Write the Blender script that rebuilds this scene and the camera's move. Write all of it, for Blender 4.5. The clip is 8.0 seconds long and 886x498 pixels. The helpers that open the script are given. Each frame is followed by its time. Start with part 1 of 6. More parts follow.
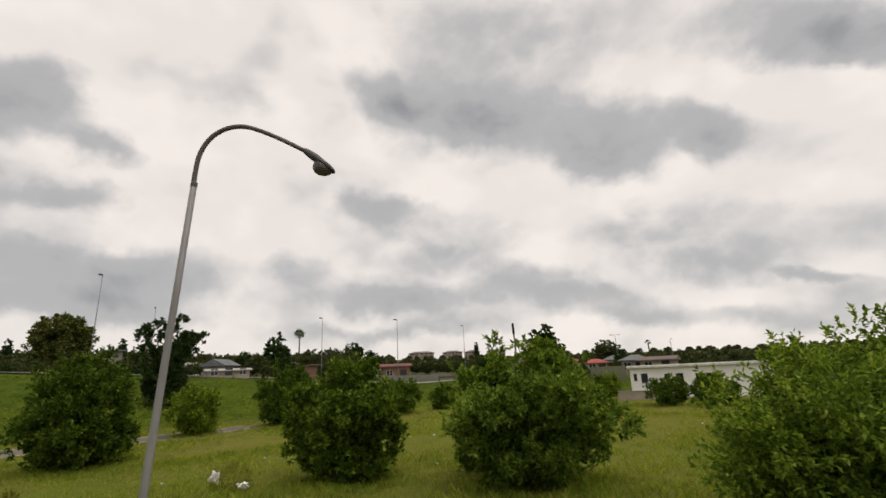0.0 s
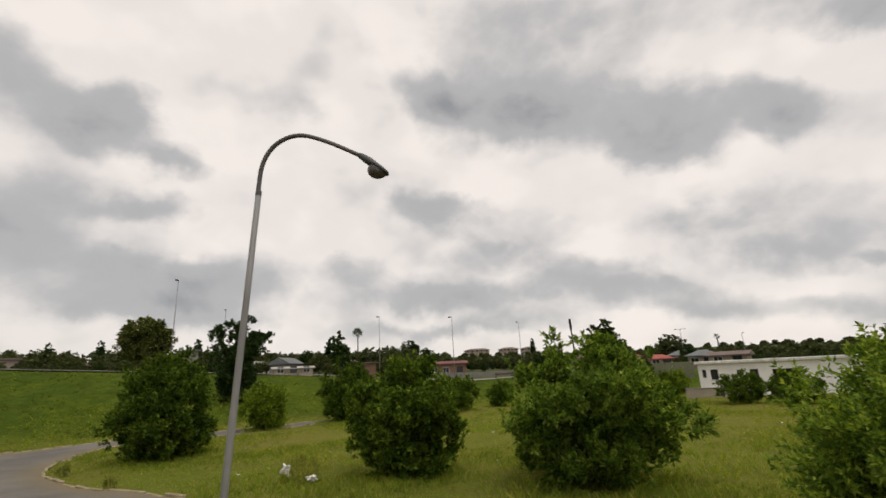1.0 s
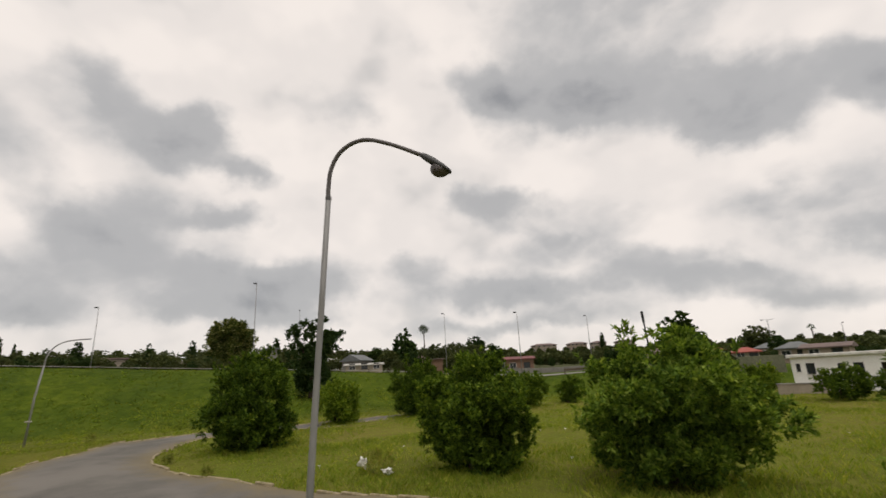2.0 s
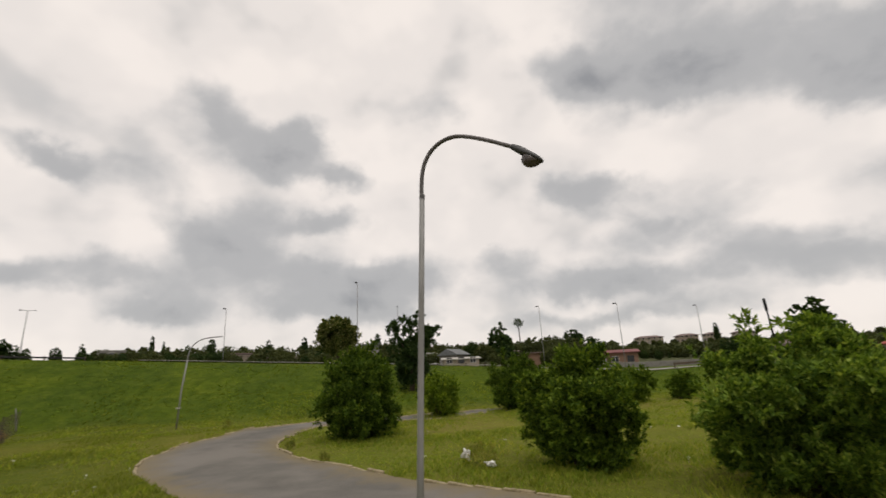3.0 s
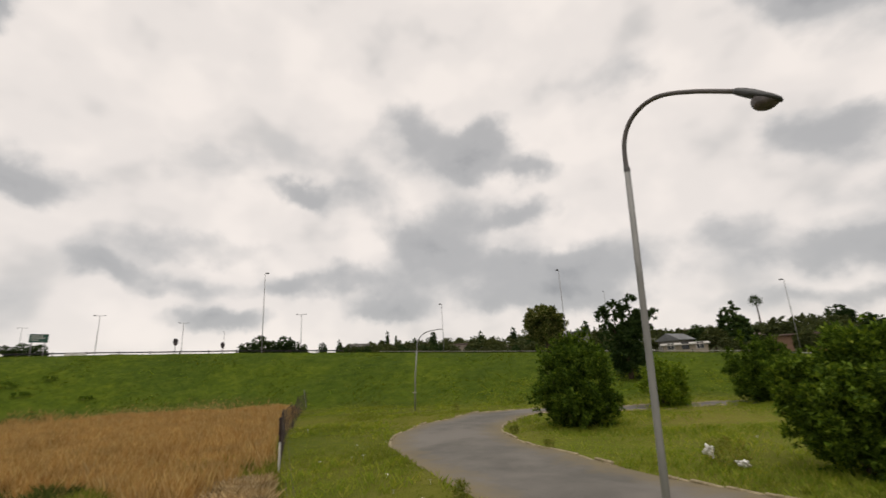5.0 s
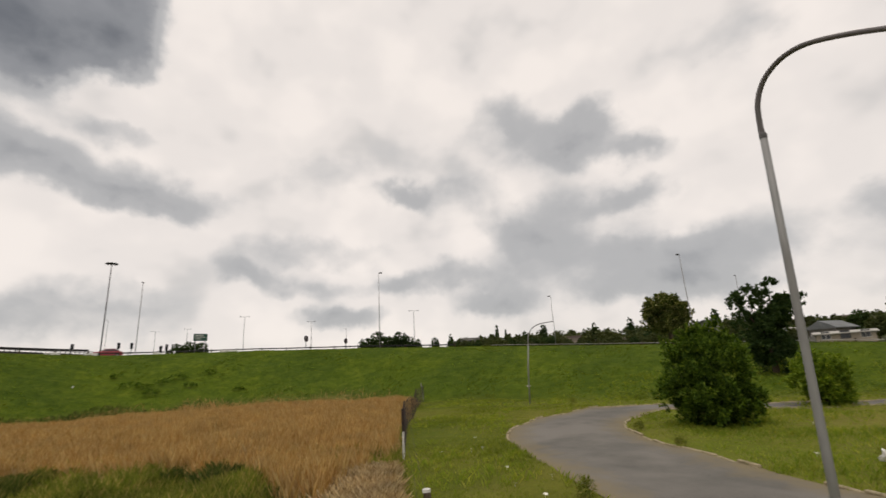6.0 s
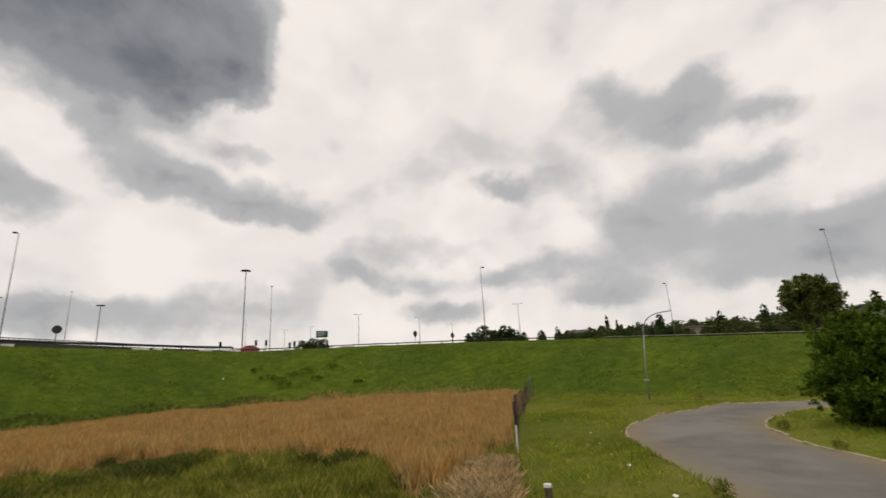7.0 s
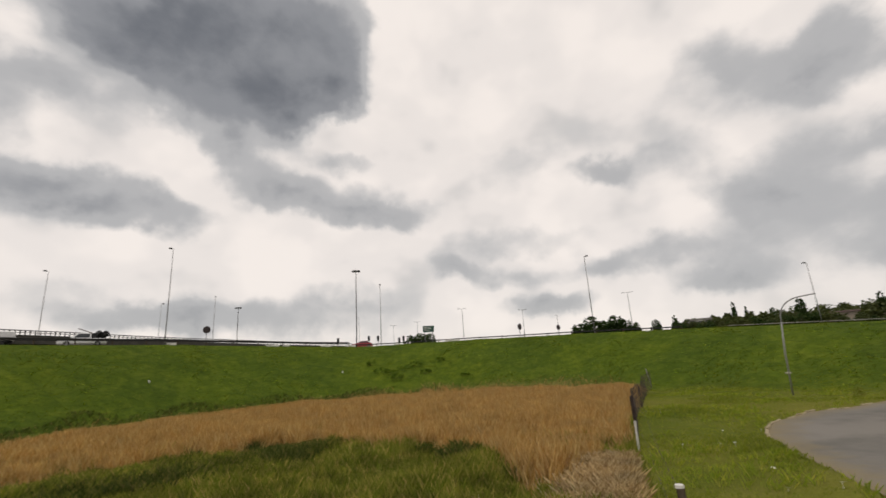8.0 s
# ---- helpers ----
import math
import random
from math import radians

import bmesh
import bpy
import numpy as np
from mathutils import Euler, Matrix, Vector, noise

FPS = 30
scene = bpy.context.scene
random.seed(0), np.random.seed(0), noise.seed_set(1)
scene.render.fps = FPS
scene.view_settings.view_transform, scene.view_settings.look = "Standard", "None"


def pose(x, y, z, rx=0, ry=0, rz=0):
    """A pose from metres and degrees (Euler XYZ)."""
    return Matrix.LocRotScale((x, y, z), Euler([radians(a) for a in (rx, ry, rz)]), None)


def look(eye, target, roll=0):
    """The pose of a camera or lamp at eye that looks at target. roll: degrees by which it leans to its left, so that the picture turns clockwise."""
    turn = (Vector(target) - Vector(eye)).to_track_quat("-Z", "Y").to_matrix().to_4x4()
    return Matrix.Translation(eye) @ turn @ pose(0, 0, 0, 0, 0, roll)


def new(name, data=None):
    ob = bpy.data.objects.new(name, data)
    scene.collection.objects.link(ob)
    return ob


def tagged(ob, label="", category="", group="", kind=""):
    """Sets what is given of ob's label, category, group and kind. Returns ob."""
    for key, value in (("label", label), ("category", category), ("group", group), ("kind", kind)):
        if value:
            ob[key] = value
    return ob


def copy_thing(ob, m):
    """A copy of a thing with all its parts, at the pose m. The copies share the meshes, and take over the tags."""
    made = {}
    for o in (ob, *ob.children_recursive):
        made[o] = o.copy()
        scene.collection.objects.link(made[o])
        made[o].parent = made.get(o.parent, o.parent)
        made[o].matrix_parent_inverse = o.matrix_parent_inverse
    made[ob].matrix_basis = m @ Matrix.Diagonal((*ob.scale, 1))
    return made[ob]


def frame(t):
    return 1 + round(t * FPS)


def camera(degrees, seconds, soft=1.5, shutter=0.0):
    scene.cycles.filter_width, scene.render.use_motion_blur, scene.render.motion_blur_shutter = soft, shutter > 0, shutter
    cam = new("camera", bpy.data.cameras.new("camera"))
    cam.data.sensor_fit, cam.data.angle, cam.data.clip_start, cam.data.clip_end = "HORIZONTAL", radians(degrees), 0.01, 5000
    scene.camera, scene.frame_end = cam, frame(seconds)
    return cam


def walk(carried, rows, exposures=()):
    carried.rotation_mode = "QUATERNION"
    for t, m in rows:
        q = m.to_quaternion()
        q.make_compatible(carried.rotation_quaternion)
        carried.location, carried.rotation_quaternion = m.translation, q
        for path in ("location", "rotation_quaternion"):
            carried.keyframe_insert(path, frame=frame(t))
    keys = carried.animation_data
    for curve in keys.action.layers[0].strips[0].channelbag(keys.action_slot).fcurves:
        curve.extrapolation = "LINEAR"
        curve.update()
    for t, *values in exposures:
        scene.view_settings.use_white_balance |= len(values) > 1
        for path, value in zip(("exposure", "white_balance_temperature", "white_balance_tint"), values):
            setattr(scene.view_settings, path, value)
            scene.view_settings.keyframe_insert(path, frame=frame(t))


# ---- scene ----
cam = camera(88.13, 8.0, soft=1.55, shutter=0.3)
EYE = 3.25
ROWS = [
    (0.0, -0.000, 0.000, -0.000, 0.11, 15.21, 2.49),
    (0.5, -0.020, -0.011, 0.003, 3.19, 15.16, 2.62),
    (1.0, -0.043, -0.024, 0.006, 6.89, 15.17, 2.71),
    (2.5, -0.136, -0.062, 0.010, 20.19, 15.02, 3.02),
    (3.0, -0.169, -0.073, 0.008, 26.57, 14.96, 2.89),
    (3.5, -0.205, -0.084, 0.005, 32.69, 14.91, 2.86),
    (4.0, -0.243, -0.099, 0.003, 38.89, 14.89, 2.93),
    (4.5, -0.278, -0.121, 0.002, 45.07, 14.90, 3.04),
    (6.0, -0.364, -0.213, 0.001, 65.16, 14.88, 3.16),
    (6.5, -0.384, -0.249, 0.004, 71.35, 14.86, 3.16),
    (7.0, -0.396, -0.286, 0.009, 78.09, 14.83, 3.24),
    (7.5, -0.404, -0.325, 0.015, 84.81, 14.80, 3.34),
    (8.0, -0.410, -0.364, 0.017, 90.90, 14.77, 3.45),
]
walk(cam, [(t, pose(x, y, EYE + z, 90 + pitch, roll, yaw)) for t, x, y, z, yaw, pitch, roll in ROWS])

# ---------------------------------------------------------------- sky and light
SUN_AZ, SUN_EL = -140.0, 70.0      # degrees left of +y, degrees up


def heading(az, el=0.0):
    a, e = radians(az), radians(el)
    return Vector((-math.sin(a) * math.cos(e), math.cos(a) * math.cos(e), math.sin(e)))


world = bpy.data.worlds.new("overcast_sky")
world.use_nodes = True
scene.world = world
wt = world.node_tree
wt.nodes.clear()


def wnode(kind, **values):
    n = wt.nodes.new(kind)
    for key, value in values.items():
        if key in n.inputs:
            n.inputs[key].default_value = value
    return n


def wmath(op, a, b, clamp=False):
    n = wt.nodes.new("ShaderNodeMath")
    n.operation, n.use_clamp = op, clamp
    for i, value in enumerate((a, b)):
        if isinstance(value, (int, float)):
            n.inputs[i].default_value = value
        else:
            wt.links.new(value, n.inputs[i])
    return n.outputs[0]


w_out = wnode("ShaderNodeOutputWorld")
w_bg = wnode("ShaderNodeBackground", Strength=1.0)
wt.links.new(w_bg.outputs[0], w_out.inputs[0])
w_co = wnode("ShaderNodeTexCoord").outputs["Generated"]
w_sky = wnode("ShaderNodeTexSky")
w_sky.sky_type, w_sky.sun_disc = "NISHITA", False
w_sky.sun_elevation, w_sky.sun_rotation = radians(SUN_EL), radians(-SUN_AZ)
w_blue = wnode("ShaderNodeVectorMath")
w_blue.operation = "SCALE"
w_blue.inputs["Scale"].default_value = 0.09
wt.links.new(w_sky.outputs[0], w_blue.inputs[0])

# the direction, stirred by noise, so that the banks of cloud get ragged edges
w_stir = wnode("ShaderNodeTexNoise", Scale=6.0, Detail=4.0, Roughness=0.52)
wt.links.new(w_co, w_stir.inputs["Vector"])
w_sub = wnode("ShaderNodeVectorMath")
w_sub.operation = "SUBTRACT"
w_sub.inputs[1].default_value = (0.5, 0.5, 0.5)
wt.links.new(w_stir.outputs["Color"], w_sub.inputs[0])
w_scl = wnode("ShaderNodeVectorMath")
w_scl.operation = "MULTIPLY"
w_scl.inputs[1].default_value = (0.09, 0.09, 0.07)
wt.links.new(w_sub.outputs[0], w_scl.inputs[0])
w_add = wnode("ShaderNodeVectorMath")
w_add.operation = "ADD"
wt.links.new(w_co, w_add.inputs[0])
wt.links.new(w_scl.outputs[0], w_add.inputs[1])
w_fray = wnode("ShaderNodeTexNoise", Scale=12.0, Detail=6.0, Roughness=0.55)
wt.links.new(w_co, w_fray.inputs["Vector"])
w_sub2 = wnode("ShaderNodeVectorMath")
w_sub2.operation = "SUBTRACT"
w_sub2.inputs[1].default_value = (0.5, 0.5, 0.5)
wt.links.new(w_fray.outputs["Color"], w_sub2.inputs[0])
w_fin = wnode("ShaderNodeVectorMath")
w_fin.operation = "MULTIPLY_ADD"
w_fin.inputs[1].default_value = (0.075, 0.075, 0.07)
wt.links.new(w_sub2.outputs[0], w_fin.inputs[0])
wt.links.new(w_add.outputs[0], w_fin.inputs[2])
w_dir = [w_fin.outputs[0]]
thick = [0.0]
banks = [0]


def bank(az, el, wide, high, tilt, depth):
    """A bank of grey cloud round a heading: half width, half height, tilt and thickness."""
    c = heading(az, el)
    right = heading(az - 90)
    up = right.cross(c)
    a = radians(tilt)
    ax = right * math.cos(a) + up * math.sin(a)
    ay = up * math.cos(a) - right * math.sin(a)
    m = Matrix((ax, ay, ax.cross(ay))).transposed()
    n = wt.nodes.new("ShaderNodeMapping")
    n.vector_type = "TEXTURE"
    n.inputs["Location"].default_value = c
    n.inputs["Rotation"].default_value = m.to_euler()
    n.inputs["Scale"].default_value = (wide * 1.8, high * 1.8, 0.6)
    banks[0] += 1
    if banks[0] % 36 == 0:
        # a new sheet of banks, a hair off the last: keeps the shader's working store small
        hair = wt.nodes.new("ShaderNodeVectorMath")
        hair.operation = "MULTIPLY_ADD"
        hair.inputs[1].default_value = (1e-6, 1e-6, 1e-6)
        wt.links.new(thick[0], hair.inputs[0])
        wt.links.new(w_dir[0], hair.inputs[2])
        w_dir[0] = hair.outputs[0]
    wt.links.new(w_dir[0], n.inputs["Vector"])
    ln = wt.nodes.new("ShaderNodeVectorMath")
    ln.operation = "LENGTH"
    wt.links.new(n.outputs[0], ln.inputs[0])
    fall = wt.nodes.new("ShaderNodeMapRange")
    fall.interpolation_type = "SMOOTHSTEP"
    fall.inputs["From Min"].default_value, fall.inputs["From Max"].default_value = 0.12, 1.0
    fall.inputs["To Min"].default_value, fall.inputs["To Max"].default_value = depth, 0.0
    wt.links.new(ln.outputs["Value"], fall.inputs["Value"])
    thick[0] = wmath("ADD", thick[0], fall.outputs[0])


bank(14.7, 37.8, 0.084, 0.052, -3, 0.20)
bank(2.1, 31.5, 0.110, 0.075, -21, 0.50)
bank(6.0, 33.8, 0.068, 0.045, -19, 0.35)
bank(-9.5, 36.2, 0.181, 0.104, -19, 0.36)
bank(-6.6, 30.4, 0.081, 0.052, -6, 0.30)
bank(-17.7, 27.7, 0.185, 0.073, -16, 0.45)
bank(-22.4, 23.6, 0.083, 0.039, -21, 0.45)
bank(-29.6, 25.8, 0.121, 0.050, -20, 0.36)
bank(-35.6, 23.5, 0.070, 0.037, -21, 0.42)
bank(-19.6, 39.4, 0.211, 0.050, -16, 0.22)
bank(-42.9, 31.7, 0.135, 0.048, -29, 0.45)
bank(-47.1, 28.1, 0.088, 0.037, -28, 0.48)
bank(5.5, 19.8, 0.134, 0.039, -6, 0.30)
bank(-33.7, 13.9, 0.164, 0.053, -15, 0.34)
bank(-22.6, 14.2, 0.083, 0.028, -8, 0.30)
bank(-30.0, 11.5, 0.121, 0.025, -8, 0.28)
bank(17.7, 13.0, 0.069, 0.032, -4, 0.24)
bank(6.3, 13.0, 0.067, 0.027, -6, 0.25)
bank(-1.6, 13.4, 0.105, 0.043, -11, 0.32)
bank(-7.6, 15.9, 0.098, 0.043, -13, 0.20)
bank(9.9, 9.8, 0.144, 0.034, -1, 0.44)
bank(-1.4, 8.7, 0.171, 0.034, -3, 0.48)
bank(-12.8, 10.6, 0.113, 0.033, -9, 0.46)
bank(-20.0, 6.9, 0.117, 0.033, -8, 0.52)
bank(-30.7, 9.5, 0.129, 0.026, -10, 0.38)
bank(-40.1, 7.4, 0.054, 0.010, -15, 0.36)
bank(-43.0, 5.4, 0.054, 0.025, -11, 0.40)
bank(-35.3, 3.9, 0.162, 0.023, -8, 0.38)
bank(0.1, 5.6, 0.181, 0.022, -3, 0.40)
bank(12.5, 5.1, 0.151, 0.019, -1, 0.32)
bank(-44.5, 17.4, 0.063, 0.032, -25, 0.14)
bank(26.6, 32.3, 0.095, 0.040, 7, 0.15)
bank(54.6, 31.2, 0.051, 0.055, 12, 0.28)
bank(50.0, 27.5, 0.106, 0.069, -16, 0.44)
bank(44.1, 29.2, 0.049, 0.045, -3, 0.32)
bank(43.1, 25.7, 0.108, 0.043, -20, 0.40)
bank(38.7, 23.4, 0.042, 0.022, -16, 0.35)
bank(58.3, 21.8, 0.070, 0.040, -3, 0.30)
bank(68.5, 22.1, 0.070, 0.024, 1, 0.28)
bank(63.1, 19.5, 0.051, 0.046, -7, 0.20)
bank(47.4, 17.9, 0.154, 0.047, -0, 0.44)
bank(40.6, 18.6, 0.061, 0.027, 6, 0.30)
bank(43.4, 10.3, 0.258, 0.061, -3, 0.48)
bank(32.6, 11.9, 0.155, 0.048, 2, 0.40)
bank(50.4, 14.5, 0.110, 0.037, -12, 0.32)
bank(36.5, 7.8, 0.144, 0.026, -4, 0.36)
bank(56.1, 16.7, 0.060, 0.030, -10, 0.18)
bank(78.9, 15.0, 0.179, 0.033, 1, 0.18)
bank(66.0, 11.1, 0.116, 0.029, 1, 0.44)
bank(70.9, 11.6, 0.042, 0.023, 12, 0.28)
bank(58.1, 7.7, 0.088, 0.026, -1, 0.32)
bank(77.5, 6.6, 0.094, 0.021, 0, 0.32)
bank(26.4, 31.3, 0.120, 0.049, -18, 0.14)
bank(2.8, 15.9, 0.075, 0.018, -19, 0.22)
bank(7.2, 20.1, 0.108, 0.033, -20, 0.24)
bank(17.5, 13.0, 0.053, 0.026, -9, 0.16)
bank(66.1, 26.2, 0.130, 0.038, 1, 0.12)
bank(121.6, 36.4, 0.172, 0.091, 15, 0.97)
bank(111.5, 37.8, 0.140, 0.110, 10, 0.95)
bank(102.4, 40.4, 0.051, 0.103, 5, 0.62)
bank(103.2, 33.5, 0.055, 0.042, -6, 0.60)
bank(115.3, 29.8, 0.103, 0.057, -1, 0.78)
bank(107.7, 32.3, 0.086, 0.054, -4, 0.60)
bank(128.6, 35.6, 0.099, 0.062, -2, 0.95)
bank(124.9, 31.2, 0.068, 0.050, -21, 0.45)
bank(115.3, 25.9, 0.052, 0.029, -3, 0.55)
bank(102.8, 25.8, 0.070, 0.019, -4, 0.42)
bank(104.7, 21.4, 0.152, 0.040, -6, 0.52)
bank(112.2, 22.0, 0.082, 0.046, -1, 0.44)
bank(100.0, 19.4, 0.096, 0.026, -5, 0.50)
bank(92.9, 20.3, 0.049, 0.020, -13, 0.20)
bank(134.8, 28.3, 0.029, 0.027, 26, 0.25)
bank(129.7, 26.9, 0.051, 0.032, 3, 0.32)
bank(130.4, 19.5, 0.136, 0.036, 3, 0.62)
bank(125.4, 18.0, 0.098, 0.030, 1, 0.50)
bank(134.5, 20.5, 0.054, 0.023, 11, 0.35)
bank(112.2, 7.1, 0.240, 0.035, -1, 0.55)
bank(124.4, 7.2, 0.129, 0.024, 1, 0.40)
bank(100.5, 9.3, 0.132, 0.026, -2, 0.34)
bank(131.4, 9.2, 0.081, 0.024, 3, 0.22)
bank(82.0, 24.7, 0.113, 0.045, -12, 0.32)
bank(68.6, 21.9, 0.053, 0.022, -17, 0.34)
bank(84.0, 11.2, 0.116, 0.024, -5, 0.44)
bank(89.0, 12.6, 0.049, 0.035, -4, 0.26)
bank(81.5, 14.9, 0.134, 0.027, -9, 0.20)
bank(77.5, 6.8, 0.071, 0.024, -5, 0.32)
bank(59.1, 7.6, 0.083, 0.020, -8, 0.20)
bank(87.4, 32.5, 0.138, 0.069, -5, 0.05)
bank(142.1, 27.0, 0.115, 0.096, 27, 0.75)
bank(140.6, 17.0, 0.100, 0.030, 9, 0.45)
bank(-53.6, 23.7, 0.100, 0.038, -31, 0.45)
bank(-49.9, 9.1, 0.106, 0.040, -20, 0.35)
# open, brighter lanes between the banks
bank(87.1, 35.6, 0.145, 0.167, -6, -0.45)
bank(103.2, 28.8, 0.063, 0.025, 3, -0.35)
bank(121.0, 23.2, 0.069, 0.040, -22, -0.30)
bank(136.0, 32.4, 0.044, 0.044, 19, -0.35)
bank(111.3, 15.1, 0.246, 0.028, 2, -0.22)
bank(45.4, 40.1, 0.531, 0.064, -3, -0.20)
bank(56.1, 28.2, 0.029, 0.035, 2, -0.10)
bank(21.0, 21.8, 0.065, 0.098, -12, -0.20)
bank(69.5, 18.1, 0.129, 0.024, 4, -0.15)
bank(18.5, 23.3, 0.068, 0.068, 5, -0.25)
bank(-4.4, 22.8, 0.170, 0.030, -4, -0.28)
bank(-42.7, 23.1, 0.074, 0.049, -18, -0.20)
bank(42.8, 33.3, 0.108, 0.046, 20, -0.20)

# overlapping banks thicken ever more slowly
thick[0] = wmath("SUBTRACT", 1.0, wmath("POWER", 2.72, wmath("MULTIPLY", thick[0], -1.05)))

# layers of cloud between and beyond the banks
w_flat = wnode("ShaderNodeMapping")
w_flat.inputs["Scale"].default_value = (1.0, 1.0, 1.35)
wt.links.new(w_co, w_flat.inputs["Vector"])
w_fbm = wnode("ShaderNodeTexNoise", Scale=6.0, Detail=3.0, Roughness=0.45)
wt.links.new(w_flat.outputs[0], w_fbm.inputs["Vector"])
w_long = wnode("ShaderNodeMapping")
w_long.inputs["Scale"].default_value = (1.0, 1.0, 1.5)
wt.links.new(w_co, w_long.inputs["Vector"])
w_bent = wnode("ShaderNodeVectorMath")
w_bent.operation = "ADD"
wt.links.new(w_long.outputs[0], w_bent.inputs[0])
wt.links.new(w_scl.outputs[0], w_bent.inputs[1])
w_fine = wnode("ShaderNodeTexVoronoi", Scale=9.0, Detail=2.5, Roughness=0.45, Lacunarity=2.3)
w_fine.feature, w_fine.normalize = "F1", True
wt.links.new(w_bent.outputs[0], w_fine.inputs["Vector"])
layer = wmath("SUBTRACT", w_fbm.outputs["Fac"], 0.45)
puff = wmath("SUBTRACT", 0.30, w_fine.outputs["Distance"])


def wramp(fac, stops):
    r = wt.nodes.new("ShaderNodeValToRGB")
    r.color_ramp.interpolation = "EASE"
    while len(r.color_ramp.elements) < len(stops):
        r.color_ramp.elements.new(0.5)
    for e, (p, c) in zip(r.color_ramp.elements, stops):
        e.position, e.color = p, (*c, 1)
    wt.links.new(fac, r.inputs[0])
    return r.outputs[0]


# how far the grey banks cover the bright veil, how dark they are, and the veil itself
w_curl = wnode("ShaderNodeTexNoise", Scale=20.0, Detail=5.0, Roughness=0.6)
wt.links.new(w_bent.outputs[0], w_curl.inputs["Vector"])
curl = wmath("SUBTRACT", w_curl.outputs["Fac"], 0.5)
edge = wmath("ADD", wmath("ADD", thick[0], wmath("MULTIPLY", curl, 0.12)), wmath("ADD", wmath("MULTIPLY", puff, 0.48), wmath("MULTIPLY", layer, 0.45)))
w_cover = wnode("ShaderNodeMapRange")
w_cover.interpolation_type = "SMOOTHSTEP"
w_cover.inputs["From Min"].default_value, w_cover.inputs["From Max"].default_value = 0.06, 0.43
wt.links.new(edge, w_cover.inputs["Value"])
depth_in = wmath("ADD", wmath("MULTIPLY", thick[0], 0.95), wmath("ADD", wmath("MULTIPLY", layer, 0.35), wmath("ADD", wmath("MULTIPLY", puff, 0.26), wmath("MULTIPLY", curl, 0.12))))
grey = wramp(depth_in, ((0.0, (0.742, 0.705, 0.676)), (0.25, (0.615, 0.593, 0.578)), (0.48, (0.482, 0.473, 0.470)), (0.70, (0.286, 0.288, 0.300)), (0.9, (0.159, 0.165, 0.179))))
veil = wramp(wmath("ADD", layer, 0.3), ((0.2, (0.953, 0.873, 0.813)), (0.39, (0.865, 0.799, 0.752)), (0.62, (0.639, 0.609, 0.586))))
w_sum = wt.nodes.new("ShaderNodeMix")
w_sum.data_type = "RGBA"
wt.links.new(w_cover.outputs[0], w_sum.inputs["Factor"])
wt.links.new(veil, w_sum.inputs["A"])
wt.links.new(grey, w_sum.inputs["B"])
w_mix = wt.nodes.new("ShaderNodeMix")
w_mix.data_type = "RGBA"
w_mix.inputs["Factor"].default_value = 0.94
wt.links.new(w_blue.outputs[0], w_mix.inputs["A"])
wt.links.new(w_sum.outputs["Result"], w_mix.inputs["B"])
wt.links.new(w_mix.outputs["Result"], w_bg.inputs["Color"])

sun = new("sun", bpy.data.lights.new("sun", "SUN"))
sun.data.energy, sun.data.angle, sun.data.color = 1.6, radians(35), (1.0, 0.95, 0.88)
sun.matrix_world = look(heading(SUN_AZ, SUN_EL) * 100, (0, 0, 0))
scene.view_settings.exposure = 0.0


# ---------------------------------------------------------------- materials
def ramp_nodes(nt, fac, stops):
    r = nt.nodes.new("ShaderNodeValToRGB")
    while len(r.color_ramp.elements) < len(stops):
        r.color_ramp.elements.new(0.5)
    for e, (p, c) in zip(r.color_ramp.elements, stops):
        e.position, e.color = p, (*c, 1)
    nt.links.new(fac, r.inputs[0])
    return r.outputs[0]


def noise_node(nt, scale, detail=4.0, rough=0.55, stretch=(1, 1, 1)):
    co = nt.nodes.new("ShaderNodeTexCoord")
    mp = nt.nodes.new("ShaderNodeMapping")
    mp.inputs["Scale"].default_value = stretch
    nt.links.new(co.outputs["Object"], mp.inputs[0])
    n = nt.nodes.new("ShaderNodeTexNoise")
    n.inputs["Scale"].default_value, n.inputs["Detail"].default_value, n.inputs["Roughness"].default_value = scale, detail, rough
    nt.links.new(mp.outputs[0], n.inputs["Vector"])
    return n.outputs["Fac"]


def mixed(nt, fac, a, b, blend="MIX"):
    m = nt.nodes.new("ShaderNodeMix")
    m.data_type, m.blend_type = "RGBA", blend
    for key, value in (("Factor", fac), ("A", a), ("B", b)):
        if isinstance(value, (int, float)):
            m.inputs[key].default_value = value
        elif isinstance(value, tuple):
            m.inputs[key].default_value = (*value, 1)
        else:
            nt.links.new(value, m.inputs[key])
    return m.outputs["Result"]


def material(name, rough=0.8, metal=0.0):
    m = bpy.data.materials.new(name)
    m.use_nodes = True
    nt = m.node_tree
    b = nt.nodes["Principled BSDF"]
    b.inputs["Roughness"].default_value, b.inputs["Metallic"].default_value = rough, metal
    return m, nt, b


